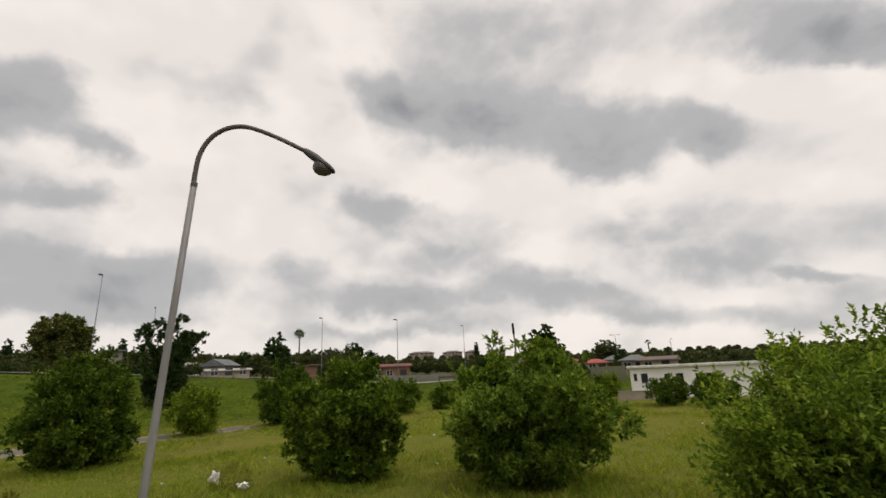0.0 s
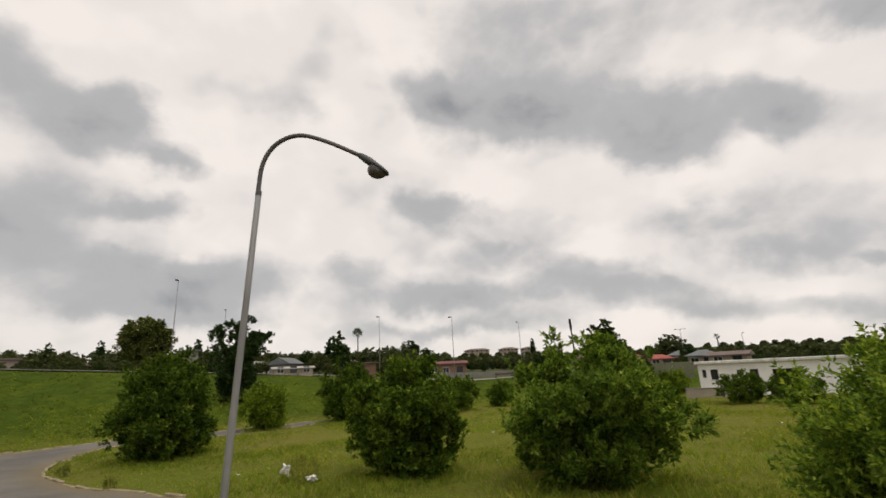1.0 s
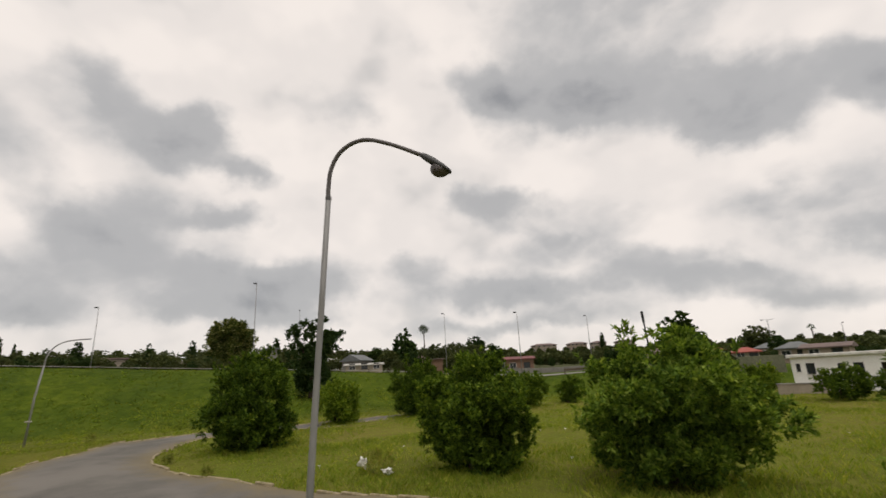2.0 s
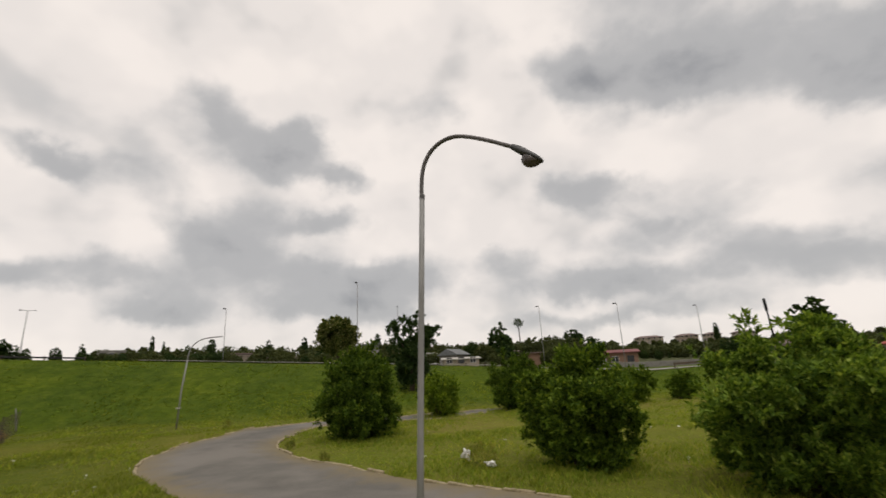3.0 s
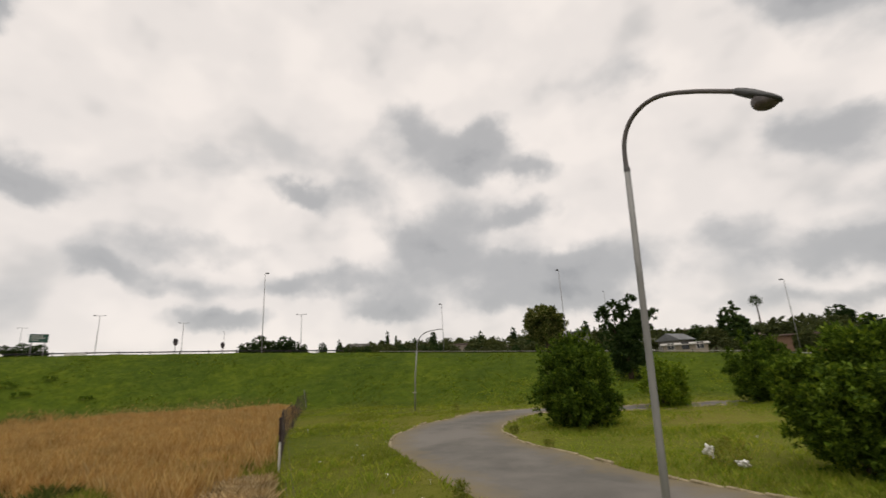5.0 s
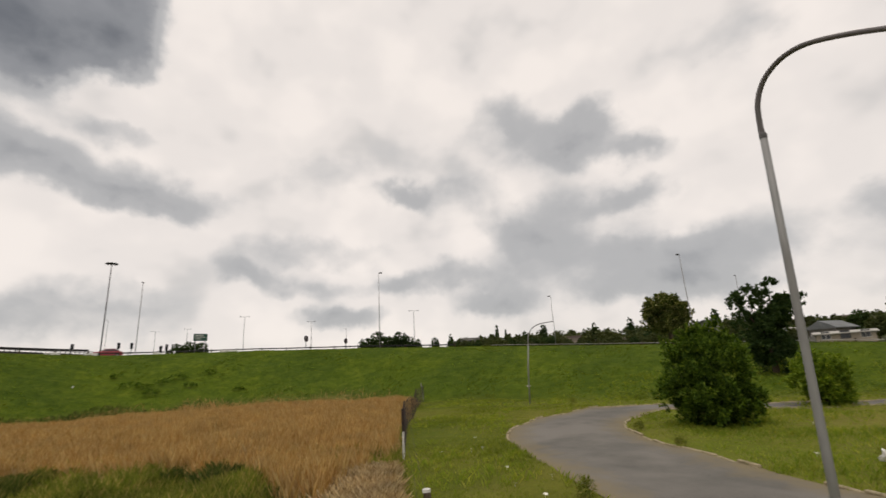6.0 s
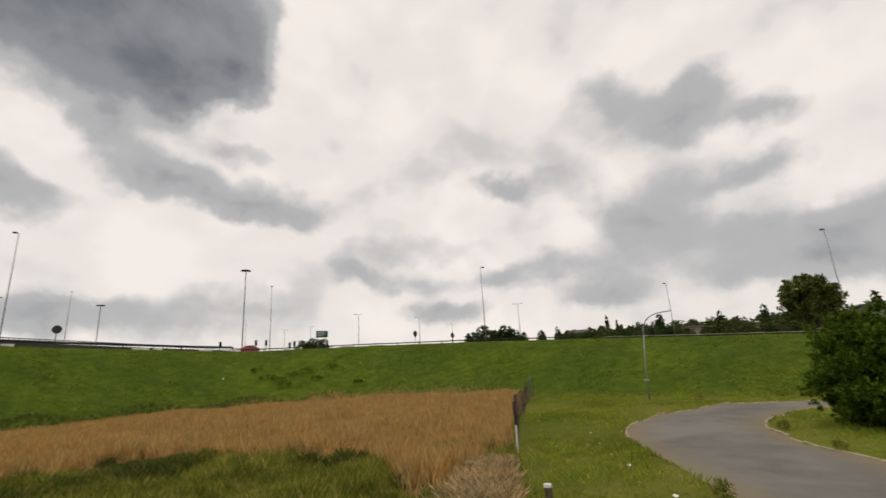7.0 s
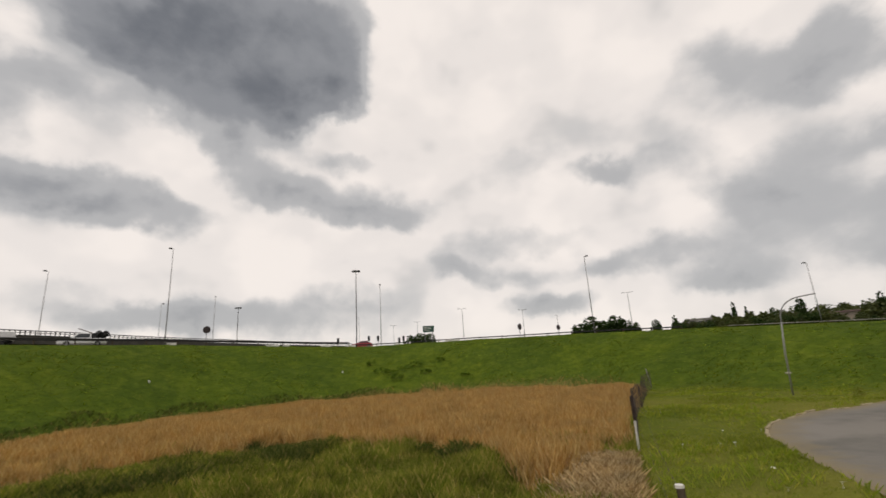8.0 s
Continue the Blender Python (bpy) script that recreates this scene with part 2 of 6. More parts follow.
def worn(name, base, dark, scale=6.0, fine=40.0, rough=0.8, metal=0.0, bump=0.2, stretch=(1, 1, 1)):
    """A surface with stains and grain: two colours, two scales of noise, a fine bump."""
    m, nt, b = material(name, rough, metal)
    stain = ramp_nodes(nt, noise_node(nt, scale, 5, 0.6, stretch), ((0.35, dark), (0.65, base)))
    grain = ramp_nodes(nt, noise_node(nt, fine, 3, 0.6, stretch), ((0.2, (0.72, 0.72, 0.72)), (0.8, (1.15, 1.15, 1.15))))
    nt.links.new(mixed(nt, 1.0, stain, grain, "MULTIPLY"), b.inputs["Base Color"])
    bp = nt.nodes.new("ShaderNodeBump")
    bp.inputs["Strength"].default_value, bp.inputs["Distance"].default_value = bump, 0.02
    nt.links.new(noise_node(nt, fine, 4, 0.6, stretch), bp.inputs["Height"])
    nt.links.new(bp.outputs[0], b.inputs["Normal"])
    return m


def foliage(name, stops, through_light=0.3, rough=0.6, blotch=0.75):
    """Leaves and blades: colour by leaf, some light passes through."""
    m, nt, b = material(name, rough)
    geo = nt.nodes.new("ShaderNodeNewGeometry")
    col = ramp_nodes(nt, geo.outputs["Random Per Island"], stops)
    info = nt.nodes.new("ShaderNodeObjectInfo")
    tint = ramp_nodes(nt, info.outputs["Random"], ((0.0, (0.8, 0.82, 0.85)), (1.0, (1.15, 1.1, 1.0))))
    patch = ramp_nodes(nt, noise_node(nt, 0.9, 3), ((0.3, (blotch, blotch * 1.06, blotch * 1.06)), (0.7, (1.15, 1.13, 1.0))))
    col = mixed(nt, 1.0, mixed(nt, 1.0, col, tint, "MULTIPLY"), patch, "MULTIPLY")
    nt.links.new(col, b.inputs["Base Color"])
    b.inputs["Specular IOR Level"].default_value = 0.06
    tr = nt.nodes.new("ShaderNodeBsdfTranslucent")
    nt.links.new(mixed(nt, 1.0, col, (1.3, 1.25, 0.6), "MULTIPLY"), tr.inputs["Color"])
    mx = nt.nodes.new("ShaderNodeMixShader")
    mx.inputs[0].default_value = through_light
    nt.links.new(b.outputs[0], mx.inputs[1])
    nt.links.new(tr.outputs[0], mx.inputs[2])
    nt.links.new(mx.outputs[0], nt.nodes["Material Output"].inputs["Surface"])
    return m


def ground_material():
    m, nt, b = material("meadow_ground", 0.95)
    att = nt.nodes.new("ShaderNodeAttribute")
    att.attribute_name = "slope"
    dry = nt.nodes.new("ShaderNodeAttribute")
    dry.attribute_name = "dry"
    big, mid, fine = noise_node(nt, 0.09, 5), noise_node(nt, 0.7, 5, 0.6), noise_node(nt, 9.0, 5, 0.65)
    lawn = ramp_nodes(nt, big, ((0.3, (0.105, 0.127, 0.018)), (0.5, (0.133, 0.137, 0.025)), (0.68, (0.160, 0.143, 0.035))))
    lush = nt.nodes.new("ShaderNodeAttribute")
    lush.attribute_name = "lush"
    green = ramp_nodes(nt, big, ((0.3, (0.065, 0.086, 0.011)), (0.5, (0.091, 0.105, 0.015)), (0.68, (0.132, 0.126, 0.024))))
    lawn = mixed(nt, lush.outputs["Fac"], lawn, green)
    worn_out = ramp_nodes(nt, noise_node(nt, 0.33, 6, 0.65), ((0.47, (0, 0, 0)), (0.72, (0.4, 0.4, 0.4))))
    lawn = mixed(nt, worn_out, lawn, (0.160, 0.137, 0.045))
    bank_c = ramp_nodes(nt, mid, ((0.3, (0.049, 0.074, 0.009)), (0.5, (0.060, 0.086, 0.010)), (0.72, (0.079, 0.101, 0.013))))
    hummock = ramp_nodes(nt, noise_node(nt, 1.9, 6, 0.7), ((0.32, (0.62, 0.66, 0.66)), (0.5, (1.0, 1.0, 1.0)), (0.7, (1.22, 1.18, 1.05))))
    swathe = ramp_nodes(nt, noise_node(nt, 0.13, 3, 0.5), ((0.38, (0.84, 0.88, 0.95)), (0.62, (1.1, 1.08, 0.95))))
    bank_c = mixed(nt, 1.0, mixed(nt, 1.0, bank_c, hummock, "MULTIPLY"), swathe, "MULTIPLY")
    col = mixed(nt, att.outputs["Fac"], lawn, bank_c)
    soil = ramp_nodes(nt, mid, ((0.3, (0.10, 0.08, 0.035)), (0.7, (0.2, 0.14, 0.07))))
    col = mixed(nt, dry.outputs["Fac"], col, soil)
    far = nt.nodes.new("ShaderNodeAttribute")
    far.attribute_name = "suburb"
    col = mixed(nt, far.outputs["Fac"], col, (0.075, 0.08, 0.042))
    blot = ramp_nodes(nt, mid, ((0.3, (0.88, 0.9, 0.86)), (0.7, (1.08, 1.08, 1.05))))
    tuft = ramp_nodes(nt, fine, ((0.3, (0.8, 0.82, 0.76)), (0.7, (1.15, 1.15, 1.1))))
    col = mixed(nt, 1.0, mixed(nt, 1.0, col, blot, "MULTIPLY"), tuft, "MULTIPLY")
    nt.links.new(col, b.inputs["Base Color"])
    b.inputs["Specular IOR Level"].default_value = 0.03
    bp = nt.nodes.new("ShaderNodeBump")
    bp.inputs["Strength"].default_value, bp.inputs["Distance"].default_value = 0.7, 0.12
    nt.links.new(fine, bp.inputs["Height"])
    nt.links.new(bp.outputs[0], b.inputs["Normal"])
    return m


def glass_material():
    m, nt, b = material("window_glass", 0.08)
    b.inputs["Base Color"].default_value = (0.03, 0.035, 0.04, 1)
    return m


M_GROUND = ground_material()
M_ASPHALT = worn("asphalt", (0.138, 0.129, 0.115), (0.108, 0.102, 0.091), 0.6, 30.0, 0.98, bump=0.4)
tar = M_ASPHALT.node_tree
tar_bsdf = tar.nodes["Principled BSDF"]
tar_col = tar_bsdf.inputs["Base Color"].links[0].from_socket
verge = tar.nodes.new("ShaderNodeAttribute")
verge.attribute_name = "verge"
sand = tar.nodes.new("ShaderNodeMath")
sand.operation, sand.use_clamp = "MULTIPLY_ADD", True
sand.inputs[1].default_value, sand.inputs[2].default_value = 1.6, -0.85
spread = tar.nodes.new("ShaderNodeMath")
spread.operation = "ADD"
tar.links.new(verge.outputs["Fac"], spread.inputs[0])
tar.links.new(ramp_nodes(tar, noise_node(tar, 1.7, 5, 0.65), ((0.35, (0, 0, 0)), (0.75, (0.45, 0.45, 0.45)))), spread.inputs[1])
tar.links.new(spread.outputs[0], sand.inputs[0])
patched = mixed(tar, ramp_nodes(tar, noise_node(tar, 0.22, 4, 0.6), ((0.45, (0, 0, 0)), (0.6, (0.7, 0.7, 0.7)))), tar_col, (0.172, 0.158, 0.140))
tar.links.new(mixed(tar, sand.outputs[0], patched, (0.165, 0.135, 0.082)), tar_bsdf.inputs["Base Color"])
M_ROAD2 = worn("road_concrete", (0.24, 0.225, 0.205), (0.18, 0.17, 0.155), 0.5, 12.0, 0.9)
M_KERB = worn("kerb_concrete", (0.47, 0.39, 0.25), (0.15, 0.12, 0.06), 1.6, 25.0, 0.9)
M_STEEL = worn("galvanised_steel", (0.275, 0.27, 0.262), (0.215, 0.21, 0.204), 1.2, 4.0, 0.6, 0.2, 0.0, (1, 1, 0.3))
M_STEEL_DARK = worn("weathered_steel", (0.13, 0.125, 0.125), (0.10, 0.096, 0.096), 3.0, 30.0, 0.65, 0.2, 0.0)
M_ARM = worn("painted_arm", (0.125, 0.11, 0.11), (0.105, 0.094, 0.094), 0.8, 0.4, 0.7, 0.1, 0.0)
M_LUMI = worn("luminaire_cover", (0.045, 0.045, 0.045), (0.035, 0.035, 0.035), 8.0, 60.0, 0.6, bump=0.0)
M_LENS = worn("lamp_bowl", (0.10, 0.08, 0.075), (0.055, 0.046, 0.044), 9.0, 50.0, 0.25)
M_RUST = worn("rusty_post", (0.055, 0.04, 0.035), (0.03, 0.02, 0.018), 5.0, 40.0, 0.8)
M_WHITEPAINT = worn("chalky_white_paint", (0.72, 0.7, 0.66), (0.45, 0.43, 0.4), 3.0, 30.0, 0.8)
M_MESHWIRE = worn("fence_wire", (0.085, 0.07, 0.06), (0.05, 0.04, 0.034), 4.0, 40.0, 0.8, 0.0, 0.0)
M_BARK = worn("bark", (0.12, 0.09, 0.065), (0.06, 0.045, 0.03), 6.0, 40.0, 0.9, bump=0.5)
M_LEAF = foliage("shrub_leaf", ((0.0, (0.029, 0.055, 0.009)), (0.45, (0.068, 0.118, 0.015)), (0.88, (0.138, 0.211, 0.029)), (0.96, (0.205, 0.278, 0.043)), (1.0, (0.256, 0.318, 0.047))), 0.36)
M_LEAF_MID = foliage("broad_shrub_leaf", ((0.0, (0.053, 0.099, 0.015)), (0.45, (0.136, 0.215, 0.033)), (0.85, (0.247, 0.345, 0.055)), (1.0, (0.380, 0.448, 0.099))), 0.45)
M_LEAF_LIGHT = foliage("young_shrub_leaf", ((0.0, (0.053, 0.093, 0.010)), (0.45, (0.125, 0.198, 0.021)), (0.85, (0.220, 0.304, 0.035)), (1.0, (0.395, 0.453, 0.069))), 0.34)
M_LEAF_DARK = foliage("dark_tree_leaf", ((0.0, (0.022, 0.045, 0.016)), (0.6, (0.042, 0.074, 0.026)), (1.0, (0.075, 0.11, 0.036))), 0.2)
M_LEAF_FAR = foliage("far_tree_leaf", ((0.0, (0.045, 0.06, 0.028)), (0.6, (0.075, 0.092, 0.042)), (1.0, (0.115, 0.13, 0.06))), 0.25)
M_LEAF_BLOOM = foliage("cream_blossom", ((0.0, (0.036, 0.058, 0.016)), (0.5, (0.066, 0.092, 0.024)), (0.8, (0.15, 0.16, 0.055)), (1.0, (0.42, 0.40, 0.22))), 0.25)
M_GRASS = foliage("lawn_grass", ((0.0, (0.156, 0.232, 0.028)), (0.5, (0.215, 0.280, 0.041)), (0.85, (0.295, 0.327, 0.063)), (1.0, (0.408, 0.391, 0.113))), 0.5, 0.7)
M_GRASS_BANK = foliage("bank_grass", ((0.0, (0.049, 0.079, 0.009)), (0.5, (0.088, 0.126, 0.016)), (0.85, (0.133, 0.158, 0.023)), (1.0, (0.176, 0.180, 0.036))), 0.5, 0.7, 0.75)
M_GRASS_DRY = foliage("dry_grass", ((0.0, (0.36, 0.205, 0.085)), (0.5, (0.49, 0.315, 0.15)), (1.0, (0.62, 0.45, 0.25))), 0.4, 0.8)
M_GRASS_LUSH = foliage("lush_grass", ((0.0, (0.141, 0.186, 0.024)), (0.5, (0.188, 0.227, 0.034)), (0.85, (0.244, 0.268, 0.053)), (1.0, (0.320, 0.312, 0.089))), 0.5, 0.7)
M_GRASS_ROUGH = foliage("rank_grass", ((0.0, (0.115, 0.160, 0.026)), (0.5, (0.205, 0.240, 0.048)), (0.82, (0.300, 0.285, 0.085)), (1.0, (0.500, 0.400, 0.180))), 0.45, 0.7, 0.42)
M_WEED = foliage("dull_weed", ((0.0, (0.045, 0.065, 0.016)), (0.5, (0.085, 0.11, 0.028)), (0.85, (0.15, 0.165, 0.05)), (1.0, (0.26, 0.22, 0.1))), 0.35, 0.7, 0.6)
M_GRASS_STRAW = foliage("pale_straw", ((0.0, (0.20, 0.13, 0.075)), (0.5, (0.44, 0.32, 0.20)), (1.0, (0.72, 0.58, 0.42))), 0.3, 0.8)
M_PETAL = worn("white_petal", (0.8, 0.78, 0.7), (0.65, 0.62, 0.5), 5.0, 30.0, 0.7)
M_PLASTIC = worn("white_plastic_bag", (0.85, 0.83, 0.8), (0.62, 0.6, 0.56), 6.0, 30.0, 0.4)
M_WHITEWALL = worn("white_plaster", (0.88, 0.87, 0.84), (0.78, 0.76, 0.72), 0.6, 14.0, 0.9)
M_CREAM = worn("cream_plaster", (0.40, 0.34, 0.27), (0.30, 0.255, 0.20), 0.5, 10.0, 0.9)
M_BEIGE = worn("beige_plaster", (0.36, 0.29, 0.22), (0.28, 0.22, 0.17), 0.6, 12.0, 0.9)
M_YELLOW = worn("yellow_plaster", (0.55, 0.40, 0.09), (0.46, 0.32, 0.07), 0.6, 12.0, 0.9)
M_REDROOF = worn("faded_red_roof", (0.19, 0.06, 0.058), (0.12, 0.042, 0.042), 0.8, 14.0, 0.8)
M_BRIGHTRED = worn("bright_red_roof", (0.34, 0.08, 0.055), (0.26, 0.06, 0.045), 0.8, 14.0, 0.8)
M_BRICK = worn("brown_brick", (0.25, 0.15, 0.10), (0.19, 0.11, 0.075), 1.2, 14.0, 0.9)
M_BROWNROOF = worn("brown_tile_roof", (0.17, 0.115, 0.1), (0.11, 0.08, 0.07), 0.8, 14.0, 0.8)
M_GREYROOF = worn("grey_sheet_roof", (0.15, 0.16, 0.16), (0.1, 0.105, 0.105), 0.8, 14.0, 0.7)
M_PALEROOF = worn("pale_sheet_roof", (0.42, 0.4, 0.36), (0.32, 0.3, 0.27), 0.8, 14.0, 0.6)
M_CONCRETE = worn("grey_concrete", (0.27, 0.255, 0.235), (0.17, 0.16, 0.145), 0.7, 10.0, 0.9)
# the shade on the bridge's side, put into a dark concrete colour
M_DECK = worn("shade_dark_concrete", (0.075, 0.068, 0.06), (0.045, 0.04, 0.036), 0.7, 10.0, 0.9)
M_PARAPET = worn("mossy_parapet", (0.19, 0.19, 0.12), (0.13, 0.135, 0.08), 0.4, 6.0, 0.9)
M_DARKFRAME = worn("dark_frame", (0.04, 0.038, 0.036), (0.025, 0.025, 0.025), 5.0, 30.0, 0.6)
M_GLASS = glass_material()
M_TYRE = worn("tyre_rubber", (0.03, 0.03, 0.03), (0.02, 0.02, 0.02), 8.0, 50.0, 0.9)
M_CAR_RED = worn("red_car_paint", (0.28, 0.02, 0.03), (0.22, 0.015, 0.025), 1.0, 8.0, 0.3, bump=0.0)
M_CAR_WHITE = worn("white_car_paint", (0.7, 0.7, 0.7), (0.6, 0.6, 0.6), 1.0, 8.0, 0.3, bump=0.0)
M_SIGN_GREEN = worn("green_sign_face", (0.012, 0.075, 0.045), (0.01, 0.06, 0.036), 1.0, 8.0, 0.5)
M_BLACK = worn("matt_black", (0.02, 0.02, 0.02), (0.013, 0.013, 0.013), 3.0, 20.0, 0.7)
M_REDSIGN = worn("dull_sign_back", (0.05, 0.035, 0.035), (0.035, 0.025, 0.025), 3.0, 20.0, 0.7)
for m_dull in (M_RUST, M_STEEL_DARK, M_MESHWIRE, M_DARKFRAME, M_BARK, M_ASPHALT, M_BLACK):
    m_dull.node_tree.nodes["Principled BSDF"].inputs["Specular IOR Level"].default_value = 0.15


# ---------------------------------------------------------------- building blocks
def part(name, bm, mat, parent=None, label="", smooth=False):
    """One mesh object from a bmesh, under a thing or a part."""
    me = bpy.data.meshes.new(name)
    bm.to_mesh(me)
    bm.free()
    me.materials.append(mat)
    if smooth:
        me.polygons.foreach_set("use_smooth", [True] * len(me.polygons))
    ob = new(name, me)
    if parent:
        ob.parent = parent
    if label:
        tagged(ob, label)
    return ob


def raw(name, verts, faces, mat, parent=None, label=""):
    """One mesh object from arrays of places and of triangles or quads."""
    me = bpy.data.meshes.new(name)
    n, k = len(faces), faces.shape[1]
    me.vertices.add(len(verts))
    me.vertices.foreach_set("co", np.asarray(verts, dtype=np.float32).ravel())
    me.loops.add(n * k)
    me.loops.foreach_set("vertex_index", np.asarray(faces, dtype=np.int32).ravel())
    me.polygons.add(n)
    me.polygons.foreach_set("loop_start", np.arange(0, n * k, k, dtype=np.int32))
    me.update(calc_edges=True)
    me.validate()
    me.materials.append(mat)
    ob = new(name, me)
    if parent:
        ob.parent = parent
    if label:
        tagged(ob, label)
    return ob


def thing(name, m, label, category, group=""):
    ob = new(name)
    ob.matrix_world = m
    return tagged(ob, label, category, group)


def box(bm, x0, x1, y0, y1, z0, z1, bevel=0.0):
    r = bmesh.ops.create_cube(bm, size=1.0)
    vs = r["verts"]
    for v in vs:
        v.co = Vector((x0 + (v.co.x + 0.5) * (x1 - x0), y0 + (v.co.y + 0.5) * (y1 - y0), z0 + (v.co.z + 0.5) * (z1 - z0)))
    if bevel:
        es = list({e for v in vs for e in v.link_edges})
        bmesh.ops.bevel(bm, geom=es, offset=bevel, segments=1, affect="EDGES")
    return vs


def boxed(name, dims, mat, parent, label="", bevel=0.0):
    bm = bmesh.new()
    box(bm, *dims, bevel=bevel)
    return part(name, bm, mat, parent, label)


def tube(bm, pts, radii, segs=10, caps=True):
    """A tapered tube along a line of points."""
    pts = [Vector(p) for p in pts]
    rings = []
    side = None
    for i, p in enumerate(pts):
        d = (pts[min(i + 1, len(pts) - 1)] - pts[max(i - 1, 0)]).normalized()
        if side is None:
            side = d.orthogonal().normalized()
        side = (side - d * side.dot(d)).normalized()
        other = d.cross(side)
        rings.append([bm.verts.new(p + (side * math.cos(a) + other * math.sin(a)) * radii[i])
                      for a in (2 * math.pi * k / segs for k in range(segs))])
    for a, b in zip(rings, rings[1:]):
        for k in range(segs):
            bm.faces.new((a[k], a[(k + 1) % segs], b[(k + 1) % segs], b[k]))
    if caps:
        bm.faces.new(list(reversed(rings[0])))
        bm.faces.new(rings[-1])


def smooth_line(pts, steps=8):
    """A Catmull-Rom line through points of the plan."""
    p = [Vector(q) for q in pts]
    p = [2 * p[0] - p[1], *p, 2 * p[-1] - p[-2]]
    out = []
    for i in range(1, len(p) - 2):
        a, b, c, d = p[i - 1:i + 3]
        for s in range(steps):
            t = s / steps
            out.append(0.5 * (2 * b + (c - a) * t + (2 * a - 5 * b + 4 * c - d) * t ** 2 + (3 * b - a - 3 * c + d) * t ** 3))
    out.append(p[-2])
    return out


# ---------------------------------------------------------------- the lie of the land
# by heading: distance to the foot of the bank, to its crest, height of the crest, height 380 m away
LAND = np.array([
    (-180, 98, 118.6, 1.54, 8.4), (-63.29, 98, 118.6, 1.64, 9.4), (-34.82, 65, 79.4, 1.50, 11.4), (-20.59, 60.9, 75.3, 1.75, 13.8),
    (-4.46, 55.7, 70.1, 2.23, 15.6), (3.13, 51.6, 61.9, 2.02, 16.1), (12.62, 47.4, 59.8, 2.80, 16.8), (24, 44.7, 60.9, 3.76, 17.8),
    (42.03, 43.4, 62.9, 4.98, 19.3), (50.57, 46.1, 67, 5.67, 20.2), (62.9, 51.6, 71.2, 6.61, 21.2), (75.24, 56.8, 77.3, 7.54, 14.3),
])
LAND_W = np.array([
    (88.52, 61.9, 84.6, 8.20, 8.2), (100.86, 62.9, 87.7, 8.24, 8.2), (109.4, 59.8, 83.5, 8.66, 8.7), (120.78, 53.7, 77.3, 9.01, 9.0),
    (133.12, 44.7, 69.1, 8.66, 8.7), (145.45, 39.5, 65, 8.57, 8.6), (159.68, 67, 92.8, 3.90, 9.4), (180, 98, 118.6, 1.54, 8.4),
])
LAND = np.vstack((LAND, LAND_W))


def step01(t):
    t = np.clip(t, 0, 1)
    return t * t * (3 - 2 * t)


RELIEF = [(wave, 2 * math.pi * k * 0.381966 + wave, k * 1.7 + wave * 0.37) for wave in (9.0, 4.7, 2.6, 1.7) for k in range(4)]


def tussocks(x, y):
    """Uneven swells and hummocks of the grass, at four sizes."""
    z = 0.0
    for wave, turn, phase in RELIEF:
        q = 2 * math.pi / wave
        z = z + 0.0042 * wave ** 0.8 * np.sin(q * (x * math.cos(turn) + y * math.sin(turn)) + phase + 1.3 * np.sin(q * 0.41 * (y * math.cos(turn) - x * math.sin(turn))))
    return z


def land(x, y):
    """Height of the ground, and how much it is the grass bank, at places of the plan."""
    x, y = np.asarray(x, dtype=float), np.asarray(y, dtype=float)
    az, r = np.degrees(np.arctan2(-x, y)), np.hypot(x, y)
    toe, crest, zc, zf = (np.interp(az, LAND[:, 0], LAND[:, k]) for k in (1, 2, 3, 4))
    up = np.clip((r - toe) / (crest - toe), 0, 1)
    z = zc * (0.55 * up + 0.45 * step01(up))
    z = z + (zf - zc) * step01((r - crest - 16) / 360)
    slope_part = np.where(up > 0.98, 0.2, 1.0 + 0.9 * (up > 0.02) * (up < 0.95))
    z = z + tussocks(x, y) * np.clip((r - 6) / 10, 0, 1) * slope_part
    return z, step01((r - toe + 4) / 7) * (1 - step01((r - crest - 40) / 60))


def gz(x, y):
    return float(land(x, y)[0])


def crest_of(az):
    return float(np.interp(az, LAND[:, 0], LAND[:, 2]))


def spot(az, d):
    v = heading(az) * d
    return v.x, v.y


def stand(az, d, turn=0.0, sink=0.0):
    """The pose of a thing on the ground at a heading and distance, its back turned away from the eye."""
    x, y = spot(az, d)
    return pose(x, y, gz(x, y) - sink, 0, 0, az + turn)


def dryness(x, y):
    """How much a place belongs to the field of dry grass beyond the fence."""
    az, r = np.degrees(np.arctan2(-x, y)), np.hypot(x, y)
    near = np.interp(az, (69.55, 74.29, 77.61, 79.98, 83.78, 86.62, 91.84, 98.01, 106.55, 114.14, 124.58, 154.94), (18.14, 17.6, 15.99, 12.32, 12.84, 15.99, 19.23, 20.89, 23.47, 24.04, 23.93, 24.84))
    near = near + 0.7 * np.sin(az * 0.8) + 0.5 * np.sin(az * 2.3)
    toe = np.interp(az, LAND[:, 0], LAND[:, 1])
    far = toe + np.interp(az, (69.55, 75.24, 93.27, 115.09, 135.96), (2.0, 4.0, 4.2, 1.6, 1.6)) + 0.5 * np.sin(az * 0.9) + 0.2 * np.sin(az * 2.3)
    fence = step01((az - fence_az(r)) / 1.2)
    return step01((r - near) / 2.5) * step01((far + 2.0 - r) / 9.0) * fence * (az < 162)


